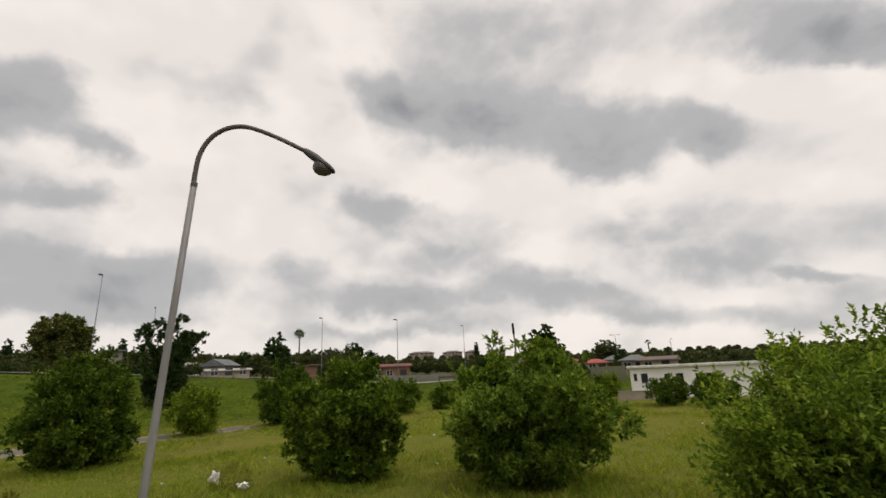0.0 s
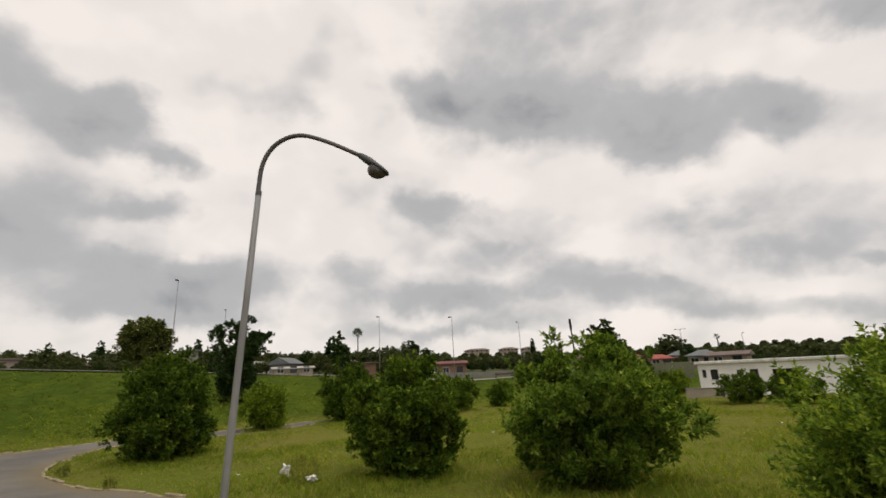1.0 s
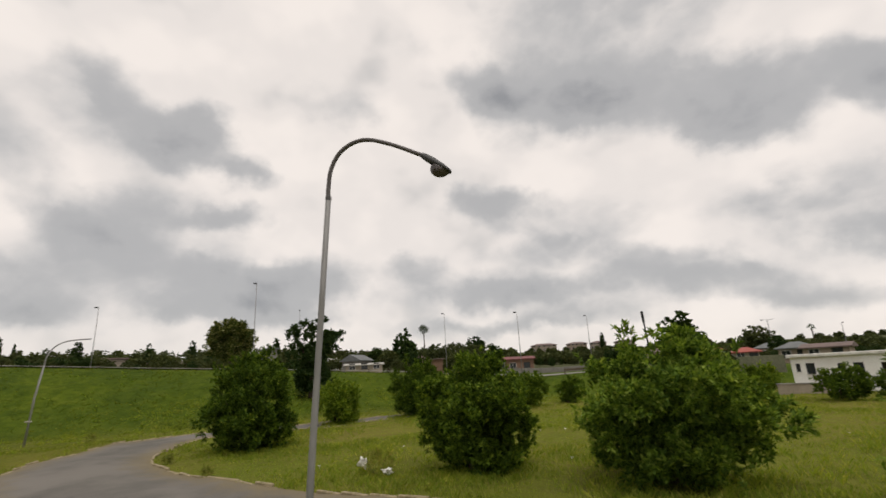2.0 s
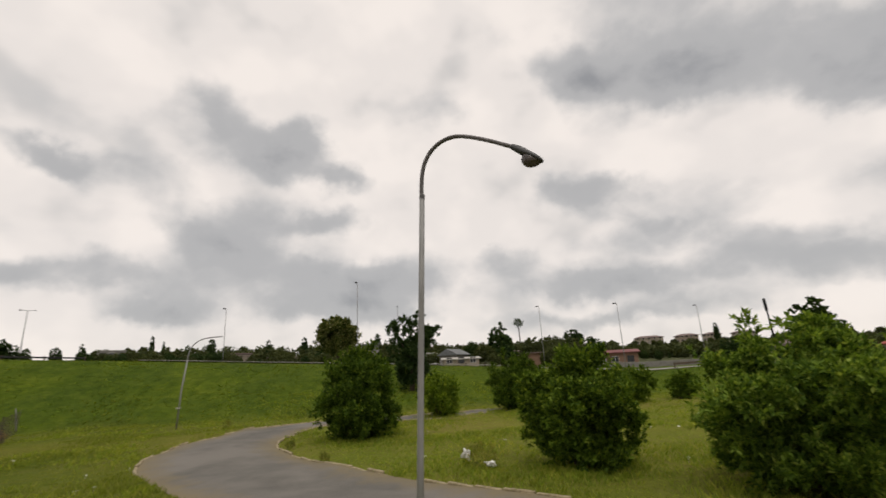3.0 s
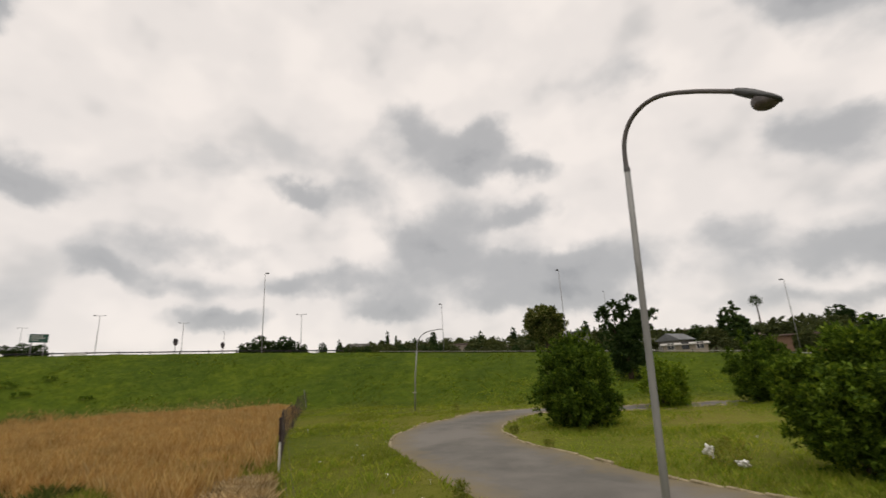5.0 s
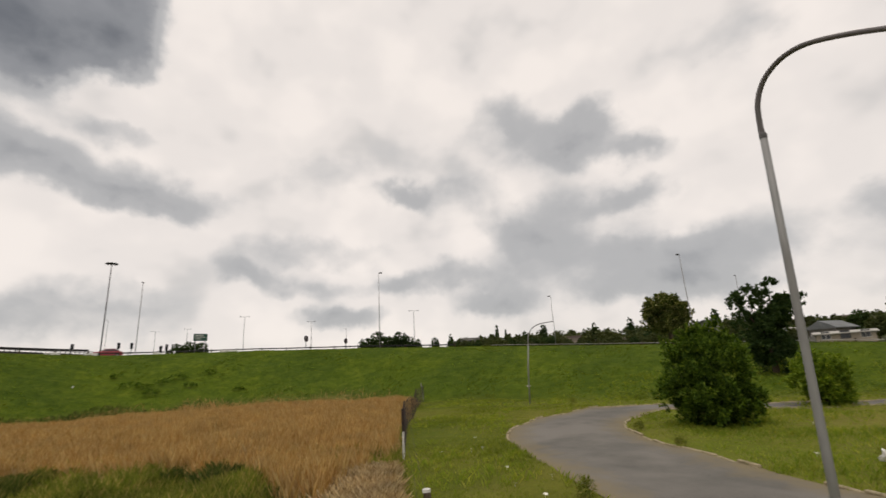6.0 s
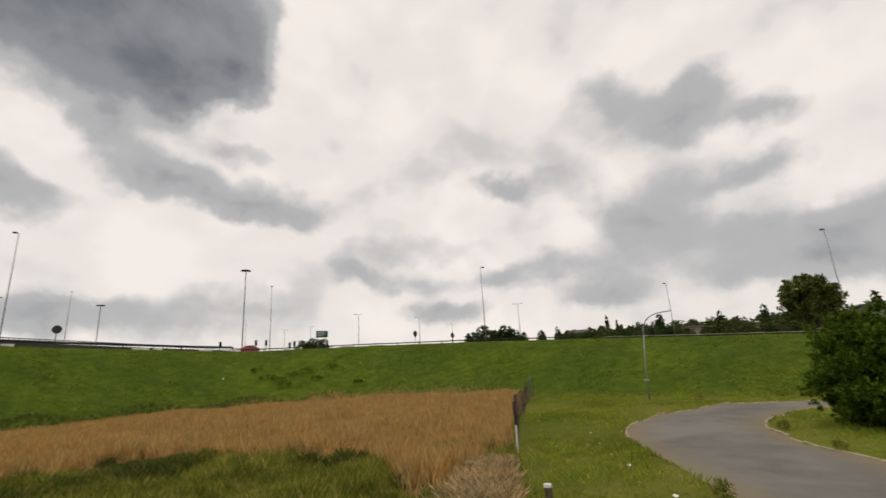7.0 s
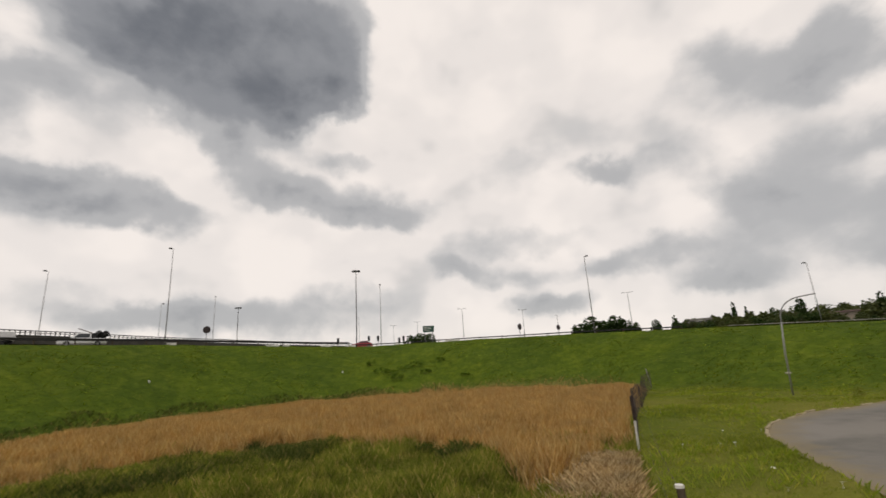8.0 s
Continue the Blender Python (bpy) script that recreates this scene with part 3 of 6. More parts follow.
def lushness(x, y):
    """The meadow is greener towards the lane's outer bend and the fence, browner towards the houses."""
    az = np.degrees(np.arctan2(-x, y))
    return np.maximum(step01((az - 39.18) / 15), 0.5 * step01((18 - np.hypot(x, y)) / 4))


def fence_az(r):
    return np.interp(r, (4.87, 6.9, 19.78, 36.89, 54.7, 58.8), (70.02, 70.21, 71.16, 69.45, 67.93, 67.65))


# the sheet of ground
rings = np.concatenate((np.linspace(0.6, 12, 20), np.linspace(12.5, 110, 150), np.geomspace(113, 4500, 60)))
turns = np.radians(np.arange(0, 360, 1.0))
gx, gy = -np.outer(rings, np.sin(turns)), np.outer(rings, np.cos(turns))
gzz, gslope = land(gx, gy)
gdry = dryness(gx, gy)
nr, na = gx.shape
verts = np.vstack((np.stack((gx, gy, gzz), -1).reshape(-1, 3), [[0, 0, gz(0, 0.01)]]))
idx = np.arange(nr * na).reshape(nr, na)
nxt = np.roll(idx, -1, axis=1)
quads = np.stack((idx[:-1], nxt[:-1], nxt[1:], idx[1:]), -1).reshape(-1, 4)[:, ::-1]
ground = raw("ground", verts, quads, M_GROUND)
bmg = bmesh.new()
bmg.from_mesh(ground.data)
bmg.verts.ensure_lookup_table()
for k in range(na):
    bmg.faces.new((bmg.verts[nr * na], bmg.verts[(k + 1) % na], bmg.verts[k]))
bmg.normal_update()
bmesh.ops.recalc_face_normals(bmg, faces=bmg.faces)
bmg.to_mesh(ground.data)
bmg.free()
gfar = step01((np.hypot(gx, gy) - np.interp(np.degrees(np.arctan2(-gx, gy)), LAND[:, 0], LAND[:, 2]) - 28) / 20)
for attr, field in (("slope", gslope), ("dry", gdry), ("suburb", gfar), ("lush", lushness(gx, gy))):
    a = ground.data.attributes.new(attr, "FLOAT", "POINT")
    a.data.foreach_set("value", np.append(field.ravel(), 0.0).astype(np.float32))
ground.data.polygons.foreach_set("use_smooth", [True] * len(ground.data.polygons))
tagged(ground, "olive green meadow rising to a lush grass bank", "ground", kind="structure")

# ---------------------------------------------------------------- the winding tarred lane
EDGE_NEAR = smooth_line([(9.35, 4.27), (-0.36, 6.50), (-5.06, 7.38), (-10.49, 8.61), (-13.48, 9.44), (-17.55, 11.05), (-21.24, 12.79), (-24.25, 15.79), (-26.59, 20.13),
                         (-27.80, 24.87), (-25.85, 28.59), (-22.19, 31.57), (-18.15, 34.44), (-15.04, 37.52), (-13.12, 42.09)], 8)
EDGE_FAR = smooth_line([(10.97, 10.13), (2.17, 11.69), (-4.09, 12.71), (-8.09, 13.66), (-12.58, 15.16), (-15.87, 16.38), (-18.43, 17.91), (-20.60, 20.31), (-21.94, 22.61),
                        (-22.25, 25.53), (-20.86, 27.72), (-18.30, 29.88), (-15.36, 32.35), (-12.71, 35.44), (-10.20, 40.49)], 8)


def inside_lane(x, y, margin=0.0):
    """Which places lie on the lane."""
    poly = [(v[0], v[1]) for v in EDGE_NEAR] + [(v[0], v[1]) for v in reversed(EDGE_FAR)]
    hit = np.zeros(np.shape(x), dtype=bool)
    for (x0, y0), (x1, y1) in zip(poly, poly[1:] + poly[:1]):
        cross = ((y0 > y) != (y1 > y)) & (x < (x1 - x0) * (y - y0) / ((y1 - y0) or 1e-9) + x0)
        hit ^= cross
    return hit


lane_v, cols = [], 13
for a, b in zip(EDGE_NEAR, EDGE_FAR):
    for k in range(cols):
        p = a.lerp(b, k / (cols - 1))
        lane_v.append((p[0], p[1], gz(p[0], p[1]) + 0.012 + 0.06 * math.sin(math.pi * k / (cols - 1))))
li = np.arange(len(EDGE_NEAR) * cols).reshape(-1, cols)
lane_q = np.stack((li[:-1, :-1], li[1:, :-1], li[1:, 1:], li[:-1, 1:]), -1).reshape(-1, 4)
lane = raw("road_lane", np.array(lane_v), lane_q, M_ASPHALT)
a = lane.data.attributes.new("verge", "FLOAT", "POINT")
a.data.foreach_set("value", np.tile(np.abs(np.linspace(-1, 1, cols)) ** 1.5, len(EDGE_NEAR)).astype(np.float32))
tagged(lane, "worn grey tarred lane curving through the grass", "road", kind="structure")


def kerb_line(name, line, first, last, skip):
    """Weathered kerb stones set along an edge of the lane, some sunk in the grass."""
    holder = thing(name, pose(0, 0, 0), "broken pale concrete kerb stones along the lane", "kerb")
    tagged(holder, kind="structure")
    rng = random.Random(len(name) * 7 + first)
    run = [Vector((p[0], p[1])) for p in line[first:last]]
    todo, pos = [], 0.0
    for a, b in zip(run, run[1:]):
        length = (b - a).length
        while pos < length:
            todo.append((a.lerp(b, pos / length), (b - a).normalized()))
            pos += 0.98
        pos -= length
    bm = bmesh.new()
    box(bm, -0.46, 0.46, -0.065, 0.065, -0.15, 0.07, bevel=0.025)
    me = bpy.data.meshes.new("kerb_stone")
    bm.to_mesh(me)
    bm.free()
    me.materials.append(M_KERB)
    for p, d in todo:
        if rng.random() < skip:
            continue
        ob = new("kerb_stone", me)
        ob.parent = holder
        ob.matrix_world = pose(p.x, p.y, gz(p.x, p.y) + rng.uniform(-0.04, 0.03), rng.uniform(-6, 6), rng.uniform(-2, 2),
                               math.degrees(math.atan2(d.y, d.x)) + rng.uniform(-6, 6))
    return holder


kerb_line("kerb_outer", EDGE_NEAR, 46, 110, 0.08)
kerb_line("kerb_inner", EDGE_FAR, 6, 104, 0.1)

# the road along the top of the bank
road_v, road_az = [], np.arange(-10, 153, 1.5)
for az in road_az:
    for k in range(4):
        x, y = spot(az, crest_of(az) + 2.2 + k * 3.4)
        road_v.append((x, y, gz(x, y) + 0.06))
ri = np.arange(len(road_v)).reshape(-1, 4)
road = raw("road_on_bank", np.array(road_v), np.stack((ri[:-1, :-1], ri[:-1, 1:], ri[1:, 1:], ri[1:, :-1]), -1).reshape(-1, 4), M_ROAD2)
tagged(road, "pale concrete road along the top of the grass bank", "road", kind="structure")


# ---------------------------------------------------------------- guard rails
def guard_rail(name, az0, az1, off, height, label, mat, gap=3.8, deep=1.0):
    """A corrugated steel beam on posts that follows the top of the bank."""
    holder = thing(name, pose(0, 0, 0), label, "guard rail")
    pts, az = [], az0
    while az <= az1:
        x, y = spot(az, crest_of(az) + off)
        pts.append(Vector((x, y, gz(x, y) + height)))
        az += math.degrees(gap / (crest_of(az) + off))
    bm = bmesh.new()
    prof = [(0.0, 0.13), (0.04, 0.08), (0.0, 0.02), (0.0, -0.02), (0.04, -0.08), (0.0, -0.13)]
    rows = []
    for p in pts:
        inward = Vector((-p.x, -p.y, 0)).normalized()
        rows.append([bm.verts.new(p + inward * (0.1 + a) + Vector((0, 0, b * deep))) for a, b in prof])
    for a, b in zip(rows, rows[1:]):
        for k in range(len(prof) - 1):
            bm.faces.new((a[k], b[k], b[k + 1], a[k + 1]))
    part("beam", bm, mat, holder)
    bm = bmesh.new()
    box(bm, -0.08, 0.08, -0.08, 0.08, -height - 0.3, 0.18, bevel=0.01)
    me = bpy.data.meshes.new("post")
    bm.to_mesh(me)
    bm.free()
    me.materials.append(M_BARK)
    for p in pts:
        ob = new("post", me)
        ob.parent = holder
        ob.matrix_world = pose(p.x, p.y, p.z, 0, 0, math.degrees(math.atan2(-p.x, p.y)))
    return holder


# these two beams are coloured near black for the shade against the sky
guard_rail("guard_rail", 63.85, 101.81, 0.8, 0.34, "weathered steel guard rail, backlit shade put into its colour, on wooden posts along the bank road", M_DARKFRAME, 3.8, 0.7)
guard_rail("guard_rail", 102.28, 147.35, 0.8, 0.7, "steel guard rail with shade put into its colour beside the bridge approach", M_DARKFRAME, 3.8, 1.25)
guard_rail("guard_rail", 19.26, 63.38, 0.8, 0.22, "low pale steel guard rail along the bank road", M_PALEROOF, 5.0, 0.32)
guard_rail("guard_rail", -8.26, 3.6, 4.0, 0.6, "rust-brown guard rail above the far meadow", M_BARK)


# ---------------------------------------------------------------- plants
def leaf_cloud(rng, tips, dirs, per, length, width, spread, fold=0.25):
    """Folded pointed leaves along short shoots: places and triangles."""
    n = len(tips)
    s = rng.uniform(0.0, 1.0, (n, per)) ** 0.6
    p = tips[:, None, :] + dirs[:, None, :] * (s * spread)[..., None]
    side = rng.normal(size=(n, per, 3))
    d = dirs[:, None, :] * rng.uniform(0.2, 1.0, (n, per, 1)) + side * 0.45
    d /= np.linalg.norm(d, axis=-1, keepdims=True)
    up = rng.normal(size=(n, per, 3)) * 0.6 + np.array((0, 0, 1.0))
    w = np.cross(d, up)
    w /= np.linalg.norm(w, axis=-1, keepdims=True) + 1e-9
    nrm = np.cross(w, d)
    ln = length * rng.uniform(0.6, 1.25, (n, per, 1))
    wd = width * rng.uniform(0.7, 1.2, (n, per, 1))
    a, tip, mid = p, p + d * ln, p + d * ln * 0.45
    l, r = mid - w * wd / 2 + nrm * wd * fold, mid + w * wd / 2 + nrm * wd * fold
    verts = np.stack((a, l, tip, r), 2).reshape(-1, 3)
    base = np.arange(n * per)[:, None] * 4
    tris = np.hstack((base, base + 2, base + 1, base, base + 3, base + 2)).reshape(-1, 3)
    return verts, tris


def crown_shoots(rng, lobes, count, droop, shell=0.7, clump=0.0):
    """Where the shoots of a crown sit and which way they grow: in clumps on and in a heap of rounded lobes."""
    lobes = np.array(lobes, dtype=float)
    wt_ = (lobes[:, 3] * lobes[:, 4] + lobes[:, 4] * lobes[:, 5] + lobes[:, 3] * lobes[:, 5])
    n = count if not clump else max(14, count // 13)
    pick = rng.choice(len(lobes), size=n, p=wt_ / wt_.sum())
    d = rng.normal(size=(n, 3))
    d /= np.linalg.norm(d, axis=1, keepdims=True)
    r = np.where(rng.random(n) < shell, rng.uniform(0.8, 1.04, n), rng.uniform(0.2, 0.84, n))
    p = lobes[pick, :3] + d * r[:, None] * lobes[pick, 3:]
    if clump:
        # each spray runs out along a twig, some well beyond the crown
        of = rng.integers(0, n, count)
        twig = d * 0.75 + np.array((0, 0, 0.75)) * rng.uniform(0.1, 1.2, (n, 1)) + rng.normal(size=(n, 3)) * 0.25
        twig /= np.linalg.norm(twig, axis=1, keepdims=True)
        reach = clump * np.where(rng.random(n) < 0.22, rng.uniform(1.6, 2.6, n), rng.uniform(0.6, 1.5, n))
        along = rng.uniform(-0.6, 1.0, count)
        e = rng.normal(size=(count, 3))
        e /= np.linalg.norm(e, axis=1, keepdims=True)
        thick_ = clump * 0.42 * (1.1 - 0.6 * np.clip(along, 0, 1)) * rng.uniform(0.2, 1.0, count)
        p = p[of] + twig[of] * (reach[of] * along)[:, None] + e * thick_[:, None]
        d = twig[of] * 0.7 + e * 0.7
    out = d + np.array((0, 0, 1.0)) * rng.uniform(0.0, 0.9, (count, 1)) - np.array((0, 0, droop))
    out += rng.normal(size=(count, 3)) * 0.3
    out /= np.linalg.norm(out, axis=1, keepdims=True)
    keep = p[:, 2] > 0.08
    return p[keep], out[keep]


def limbs(rng, lobes, count, base_r, spread, parent):
    """Stems that rise from the root, bend and taper towards the lobes, each a part."""
    for k in range(count):
        lobe = lobes[k % len(lobes)]
        a = rng.uniform(0, 2 * math.pi)
        p0 = np.array((math.cos(a) * spread, math.sin(a) * spread, -0.1))
        p3 = np.array(lobe[:3]) + rng.normal(size=3) * np.array(lobe[3:]) * 0.3
        p1 = p0 + (p3 - p0) * 0.35 + rng.normal(size=3) * 0.12
        p2 = p0 + (p3 - p0) * 0.7 + rng.normal(size=3) * 0.18
        r = base_r * rng.uniform(0.6, 1.0)
        bm = bmesh.new()
        tube(bm, [tuple(p) for p in (p0, p1, p2, p3)], [r, r * 0.75, r * 0.5, r * 0.2], 7)
        part("stem", bm, M_BARK, parent, smooth=True)


def shrub(name, m, lobes, shoots, per, length, width, spread, seed, mat, label, category="shrub", group="", droop=0.0, stems=8, stem_r=0.06, shell=0.7, clump=0.0):
    ob = thing(name, m, label, category, group)
    rng = np.random.default_rng(seed)
    limbs(rng, lobes, stems, stem_r, 0.25, ob)
    p, d = crown_shoots(rng, lobes, shoots, droop, shell, clump)
    v, t = leaf_cloud(rng, p, d, per, length, width, spread)
    raw("crown", v, t, mat, ob)
    return ob


def heap(seed, w, h, extra=(), n=9, low=0.14):
    """Lobes of a rounded shrub of a width and height, with given lobes added."""
    rng = random.Random(seed)
    out = [(0, 0, h * 0.5, w * 0.30, w * 0.28, h * 0.36)]
    for k in range(n):
        a = 2 * math.pi * k / n + rng.uniform(-0.3, 0.3)
        z = (low + 0.1, 0.44, 0.66)[k % 3]
        rr = w * rng.uniform(0.13, 0.19)
        reach = (w * 0.5 - rr) * (0.66 if z < 0.3 else 0.96 if z < 0.55 else 0.9)
        out.append((math.cos(a) * reach, math.sin(a) * reach, max(h * z, rr * 0.8), rr, rr, rr * rng.uniform(0.75, 1.0)))
    out.append((0.0, 0.0, h * 0.8, w * 0.17, w * 0.17, h * 0.17))
    for k in range(6):
        a = 2 * math.pi * (k + 0.5) / 6
        out.append((math.cos(a) * w * 0.2, math.sin(a) * w * 0.2, h * 0.14, w * 0.14, w * 0.14, h * 0.12))
    for k in range(14):
        a, z = 2.4 * k + rng.uniform(-0.3, 0.3), 0.22 + 0.62 * ((k * 5) % 14) / 13
        reach = w * (0.5 - 0.55 * max(0.0, z - 0.62) - 0.35 * max(0.0, 0.5 - z)) * rng.uniform(0.84, 1.0)
        rr = w * rng.uniform(0.055, 0.085)
        out.append((math.cos(a) * reach, math.sin(a) * reach, h * z, rr, rr, rr * 0.8))
    for k in range(7):
        a, reach = rng.uniform(0, 2 * math.pi), w * rng.uniform(0.05, 0.36)
        out.append((math.cos(a) * reach, math.sin(a) * reach, h * (1.0 - 0.9 * (reach / w) ** 1.4), w * 0.045, w * 0.045, h * rng.uniform(0.07, 0.13)))
    return out + list(extra)


SHRUBS = "shrubs on the meadow"
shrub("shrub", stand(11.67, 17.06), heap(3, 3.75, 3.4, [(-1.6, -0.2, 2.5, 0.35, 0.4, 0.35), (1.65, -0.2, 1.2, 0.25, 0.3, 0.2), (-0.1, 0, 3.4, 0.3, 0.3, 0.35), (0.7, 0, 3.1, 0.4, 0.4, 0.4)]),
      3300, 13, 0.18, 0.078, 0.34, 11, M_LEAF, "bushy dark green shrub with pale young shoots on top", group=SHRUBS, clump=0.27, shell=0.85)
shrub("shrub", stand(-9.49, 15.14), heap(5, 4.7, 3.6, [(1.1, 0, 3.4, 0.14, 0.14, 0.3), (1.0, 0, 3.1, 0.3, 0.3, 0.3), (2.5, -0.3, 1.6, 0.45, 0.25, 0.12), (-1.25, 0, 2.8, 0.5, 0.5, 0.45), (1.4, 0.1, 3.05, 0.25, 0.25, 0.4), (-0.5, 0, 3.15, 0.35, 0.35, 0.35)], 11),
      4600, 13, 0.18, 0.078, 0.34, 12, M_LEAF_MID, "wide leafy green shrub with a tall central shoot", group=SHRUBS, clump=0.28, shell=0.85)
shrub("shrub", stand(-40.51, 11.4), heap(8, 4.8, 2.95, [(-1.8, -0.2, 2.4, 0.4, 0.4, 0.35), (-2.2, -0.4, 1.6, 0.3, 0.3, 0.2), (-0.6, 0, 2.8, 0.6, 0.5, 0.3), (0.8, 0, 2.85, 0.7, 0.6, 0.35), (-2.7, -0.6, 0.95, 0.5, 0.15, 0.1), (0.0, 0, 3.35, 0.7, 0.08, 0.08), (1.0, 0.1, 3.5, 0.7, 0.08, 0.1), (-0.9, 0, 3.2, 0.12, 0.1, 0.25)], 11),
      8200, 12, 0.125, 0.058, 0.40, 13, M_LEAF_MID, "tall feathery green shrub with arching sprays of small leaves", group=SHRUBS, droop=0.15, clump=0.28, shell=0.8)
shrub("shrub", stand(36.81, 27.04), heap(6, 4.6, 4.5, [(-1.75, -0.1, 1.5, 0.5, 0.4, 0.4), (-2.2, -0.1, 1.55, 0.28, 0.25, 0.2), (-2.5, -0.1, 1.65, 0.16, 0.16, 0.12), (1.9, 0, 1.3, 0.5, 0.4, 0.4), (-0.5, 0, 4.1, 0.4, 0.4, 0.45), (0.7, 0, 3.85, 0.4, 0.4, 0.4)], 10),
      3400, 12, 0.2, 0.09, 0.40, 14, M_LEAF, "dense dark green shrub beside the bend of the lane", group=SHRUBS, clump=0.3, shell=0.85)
shrub("shrub", stand(27.42, 36.64), heap(4, 3.2, 2.8), 1300, 11, 0.19, 0.085, 0.32, 15, M_LEAF_LIGHT, "small light green shrub near the lane", group=SHRUBS, clump=0.3)
shrub("shrub", stand(18.5, 38.93), heap(9, 4.1, 4.1), 2200, 11, 0.2, 0.09, 0.34, 16, M_LEAF, "rounded dark green shrub at the lane's end", group=SHRUBS, clump=0.32)
shrub("shrub", stand(5.6, 42.58), heap(2, 4.0, 2.6), 1500, 11, 0.2, 0.09, 0.34, 17, M_LEAF, "low spreading dark green shrub", group=SHRUBS, clump=0.32)
shrub("shrub", stand(0.28, 45.25), heap(12, 2.4, 2.0), 800, 11, 0.19, 0.085, 0.3, 18, M_LEAF, "small dark green shrub below the bank", group=SHRUBS, clump=0.28)
shrub("shrub", stand(-24.95, 42.84), heap(7, 3.3, 1.9), 1000, 11, 0.19, 0.085, 0.3, 19, M_LEAF, "dark green shrub in front of the white house", group=SHRUBS, clump=0.28)
shrub("shrub", stand(-29.32, 41.4), heap(10, 3.2, 1.9), 1000, 11, 0.19, 0.085, 0.3, 20, M_LEAF, "spreading green shrub beside the white house", group=SHRUBS, clump=0.28)
shrub("shrub", stand(-18.31, 42.05), heap(10, 1.9, 2.4), 600, 11, 0.17, 0.08, 0.3, 21, M_LEAF_LIGHT, "thin light green shrub near the white house", group=SHRUBS, clump=0.24)


for k, (az, d, w, h) in enumerate(((-15.2, 60, 2.2, 1.5), (-19.4, 58, 1.9, 2.0), (-17.0, 57, 1.3, 0.8))):
    shrub("shrub", stand(az, d), heap(20 + k, w, h), 700, 10, 0.2, 0.09, 0.32, 60 + k, (M_LEAF, M_LEAF_LIGHT, M_LEAF_MID)[k % 3], "scruffy green shrub before the olive garden wall", group=SHRUBS, clump=0.28, stems=5)


def tree(name, m, trunk_h, trunk_r, lobes, shoots, per, leaf, seed, mat, label, group="", spread=0.6, shell=0.75, clump=0.0):
    ob = thing(name, m, label, "tree", group)
    rng = np.random.default_rng(seed)
    bm = bmesh.new()
    tube(bm, [(0, 0, -0.2), (0.05, 0.03, trunk_h * 0.5), (0.0, 0.1, trunk_h), (0.1, 0.0, trunk_h * 1.4)],
         [trunk_r * 1.25, trunk_r, trunk_r * 0.8, trunk_r * 0.4], 9)
    for lobe in lobes[:5]:
        p0 = Vector((0, 0.05, trunk_h * rng.uniform(0.6, 1.0)))
        p2 = Vector(lobe[:3])
        p1 = p0.lerp(p2, 0.5) + Vector((0, 0, 0.3))
        tube(bm, [p0, p1, p2], [trunk_r * 0.5, trunk_r * 0.3, trunk_r * 0.12], 6)
    part("trunk", bm, M_BARK, ob, smooth=True)
    p, d = crown_shoots(rng, lobes, shoots, 0.0, shell, clump)
    v, t = leaf_cloud(rng, p, d, per, leaf, leaf * (0.55 if clump else 0.9), spread)
    raw("crown", v, t, mat, ob)
    return ob


# the dark tree behind the lane and the blossoming one on the bank
tree("tree", stand(30.55, 50.9), 3.0, 0.22,
     [(0, 0, 3.0, 1.7, 1.6, 2.0), (0.3, 0, 5.0, 1.3, 1.2, 1.3), (-0.9, 0, 6.0, 0.7, 0.7, 0.4), (0.8, 0.2, 6.4, 0.8, 0.8, 0.5), (-1.9, 0, 6.5, 0.5, 0.5, 0.2),
      (-1.2, 0, 7.1, 0.4, 0.4, 0.18), (0.2, 0, 7.3, 0.45, 0.45, 0.2), (2.4, 0, 6.0, 0.4, 0.4, 0.15), (1.4, 0, 4.8, 0.8, 0.8, 0.8), (-1.5, 0, 4.4, 0.8, 0.8, 0.8),
      (0.3, 0, 1.5, 1.6, 1.5, 1.3), (1.2, 0, 7.5, 0.4, 0.4, 0.15)],
     2000, 11, 0.3, 31, M_LEAF_DARK, "dark green tree with ragged upper clumps behind the lane", spread=0.4, clump=0.3)
tree("tree", stand(39.18, 83.5), 4.5, 0.3,
     [(0, 0, 5.2, 3.0, 2.6, 2.0), (0, 0, 6.2, 2.6, 2.4, 1.7), (-2.2, 0, 4.6, 1.5, 1.4, 1.3), (2.3, 0, 4.8, 1.4, 1.3, 1.4), (1.2, -0.5, 6.6, 1.4, 1.3, 1.1),
      (-1.4, -0.4, 6.4, 1.3, 1.2, 1.0), (0, -0.5, 3.4, 2.2, 1.8, 1.2)],
     2400, 11, 0.42, 32, M_LEAF_BLOOM, "large round tree with cream blossom behind the bank road", spread=0.5, clump=0.5)

FAR_TREES = "trees of the suburb"
far_a = tree("tree", stand(20.97, 159.8), 3.0, 0.25, [(0, 0, 5.0, 3.0, 2.8, 2.4), (-1.8, 0, 4.2, 1.9, 1.8, 1.7), (1.9, 0.3, 4.4, 1.9, 1.8, 1.8), (0.4, 0, 6.6, 1.9, 1.8, 1.4), (0.2, -0.6, 2.6, 2.4, 2.0, 1.6)],
             300, 6, 0.7, 41, M_LEAF_FAR, "broad dull green suburban garden tree", FAR_TREES, 0.9)
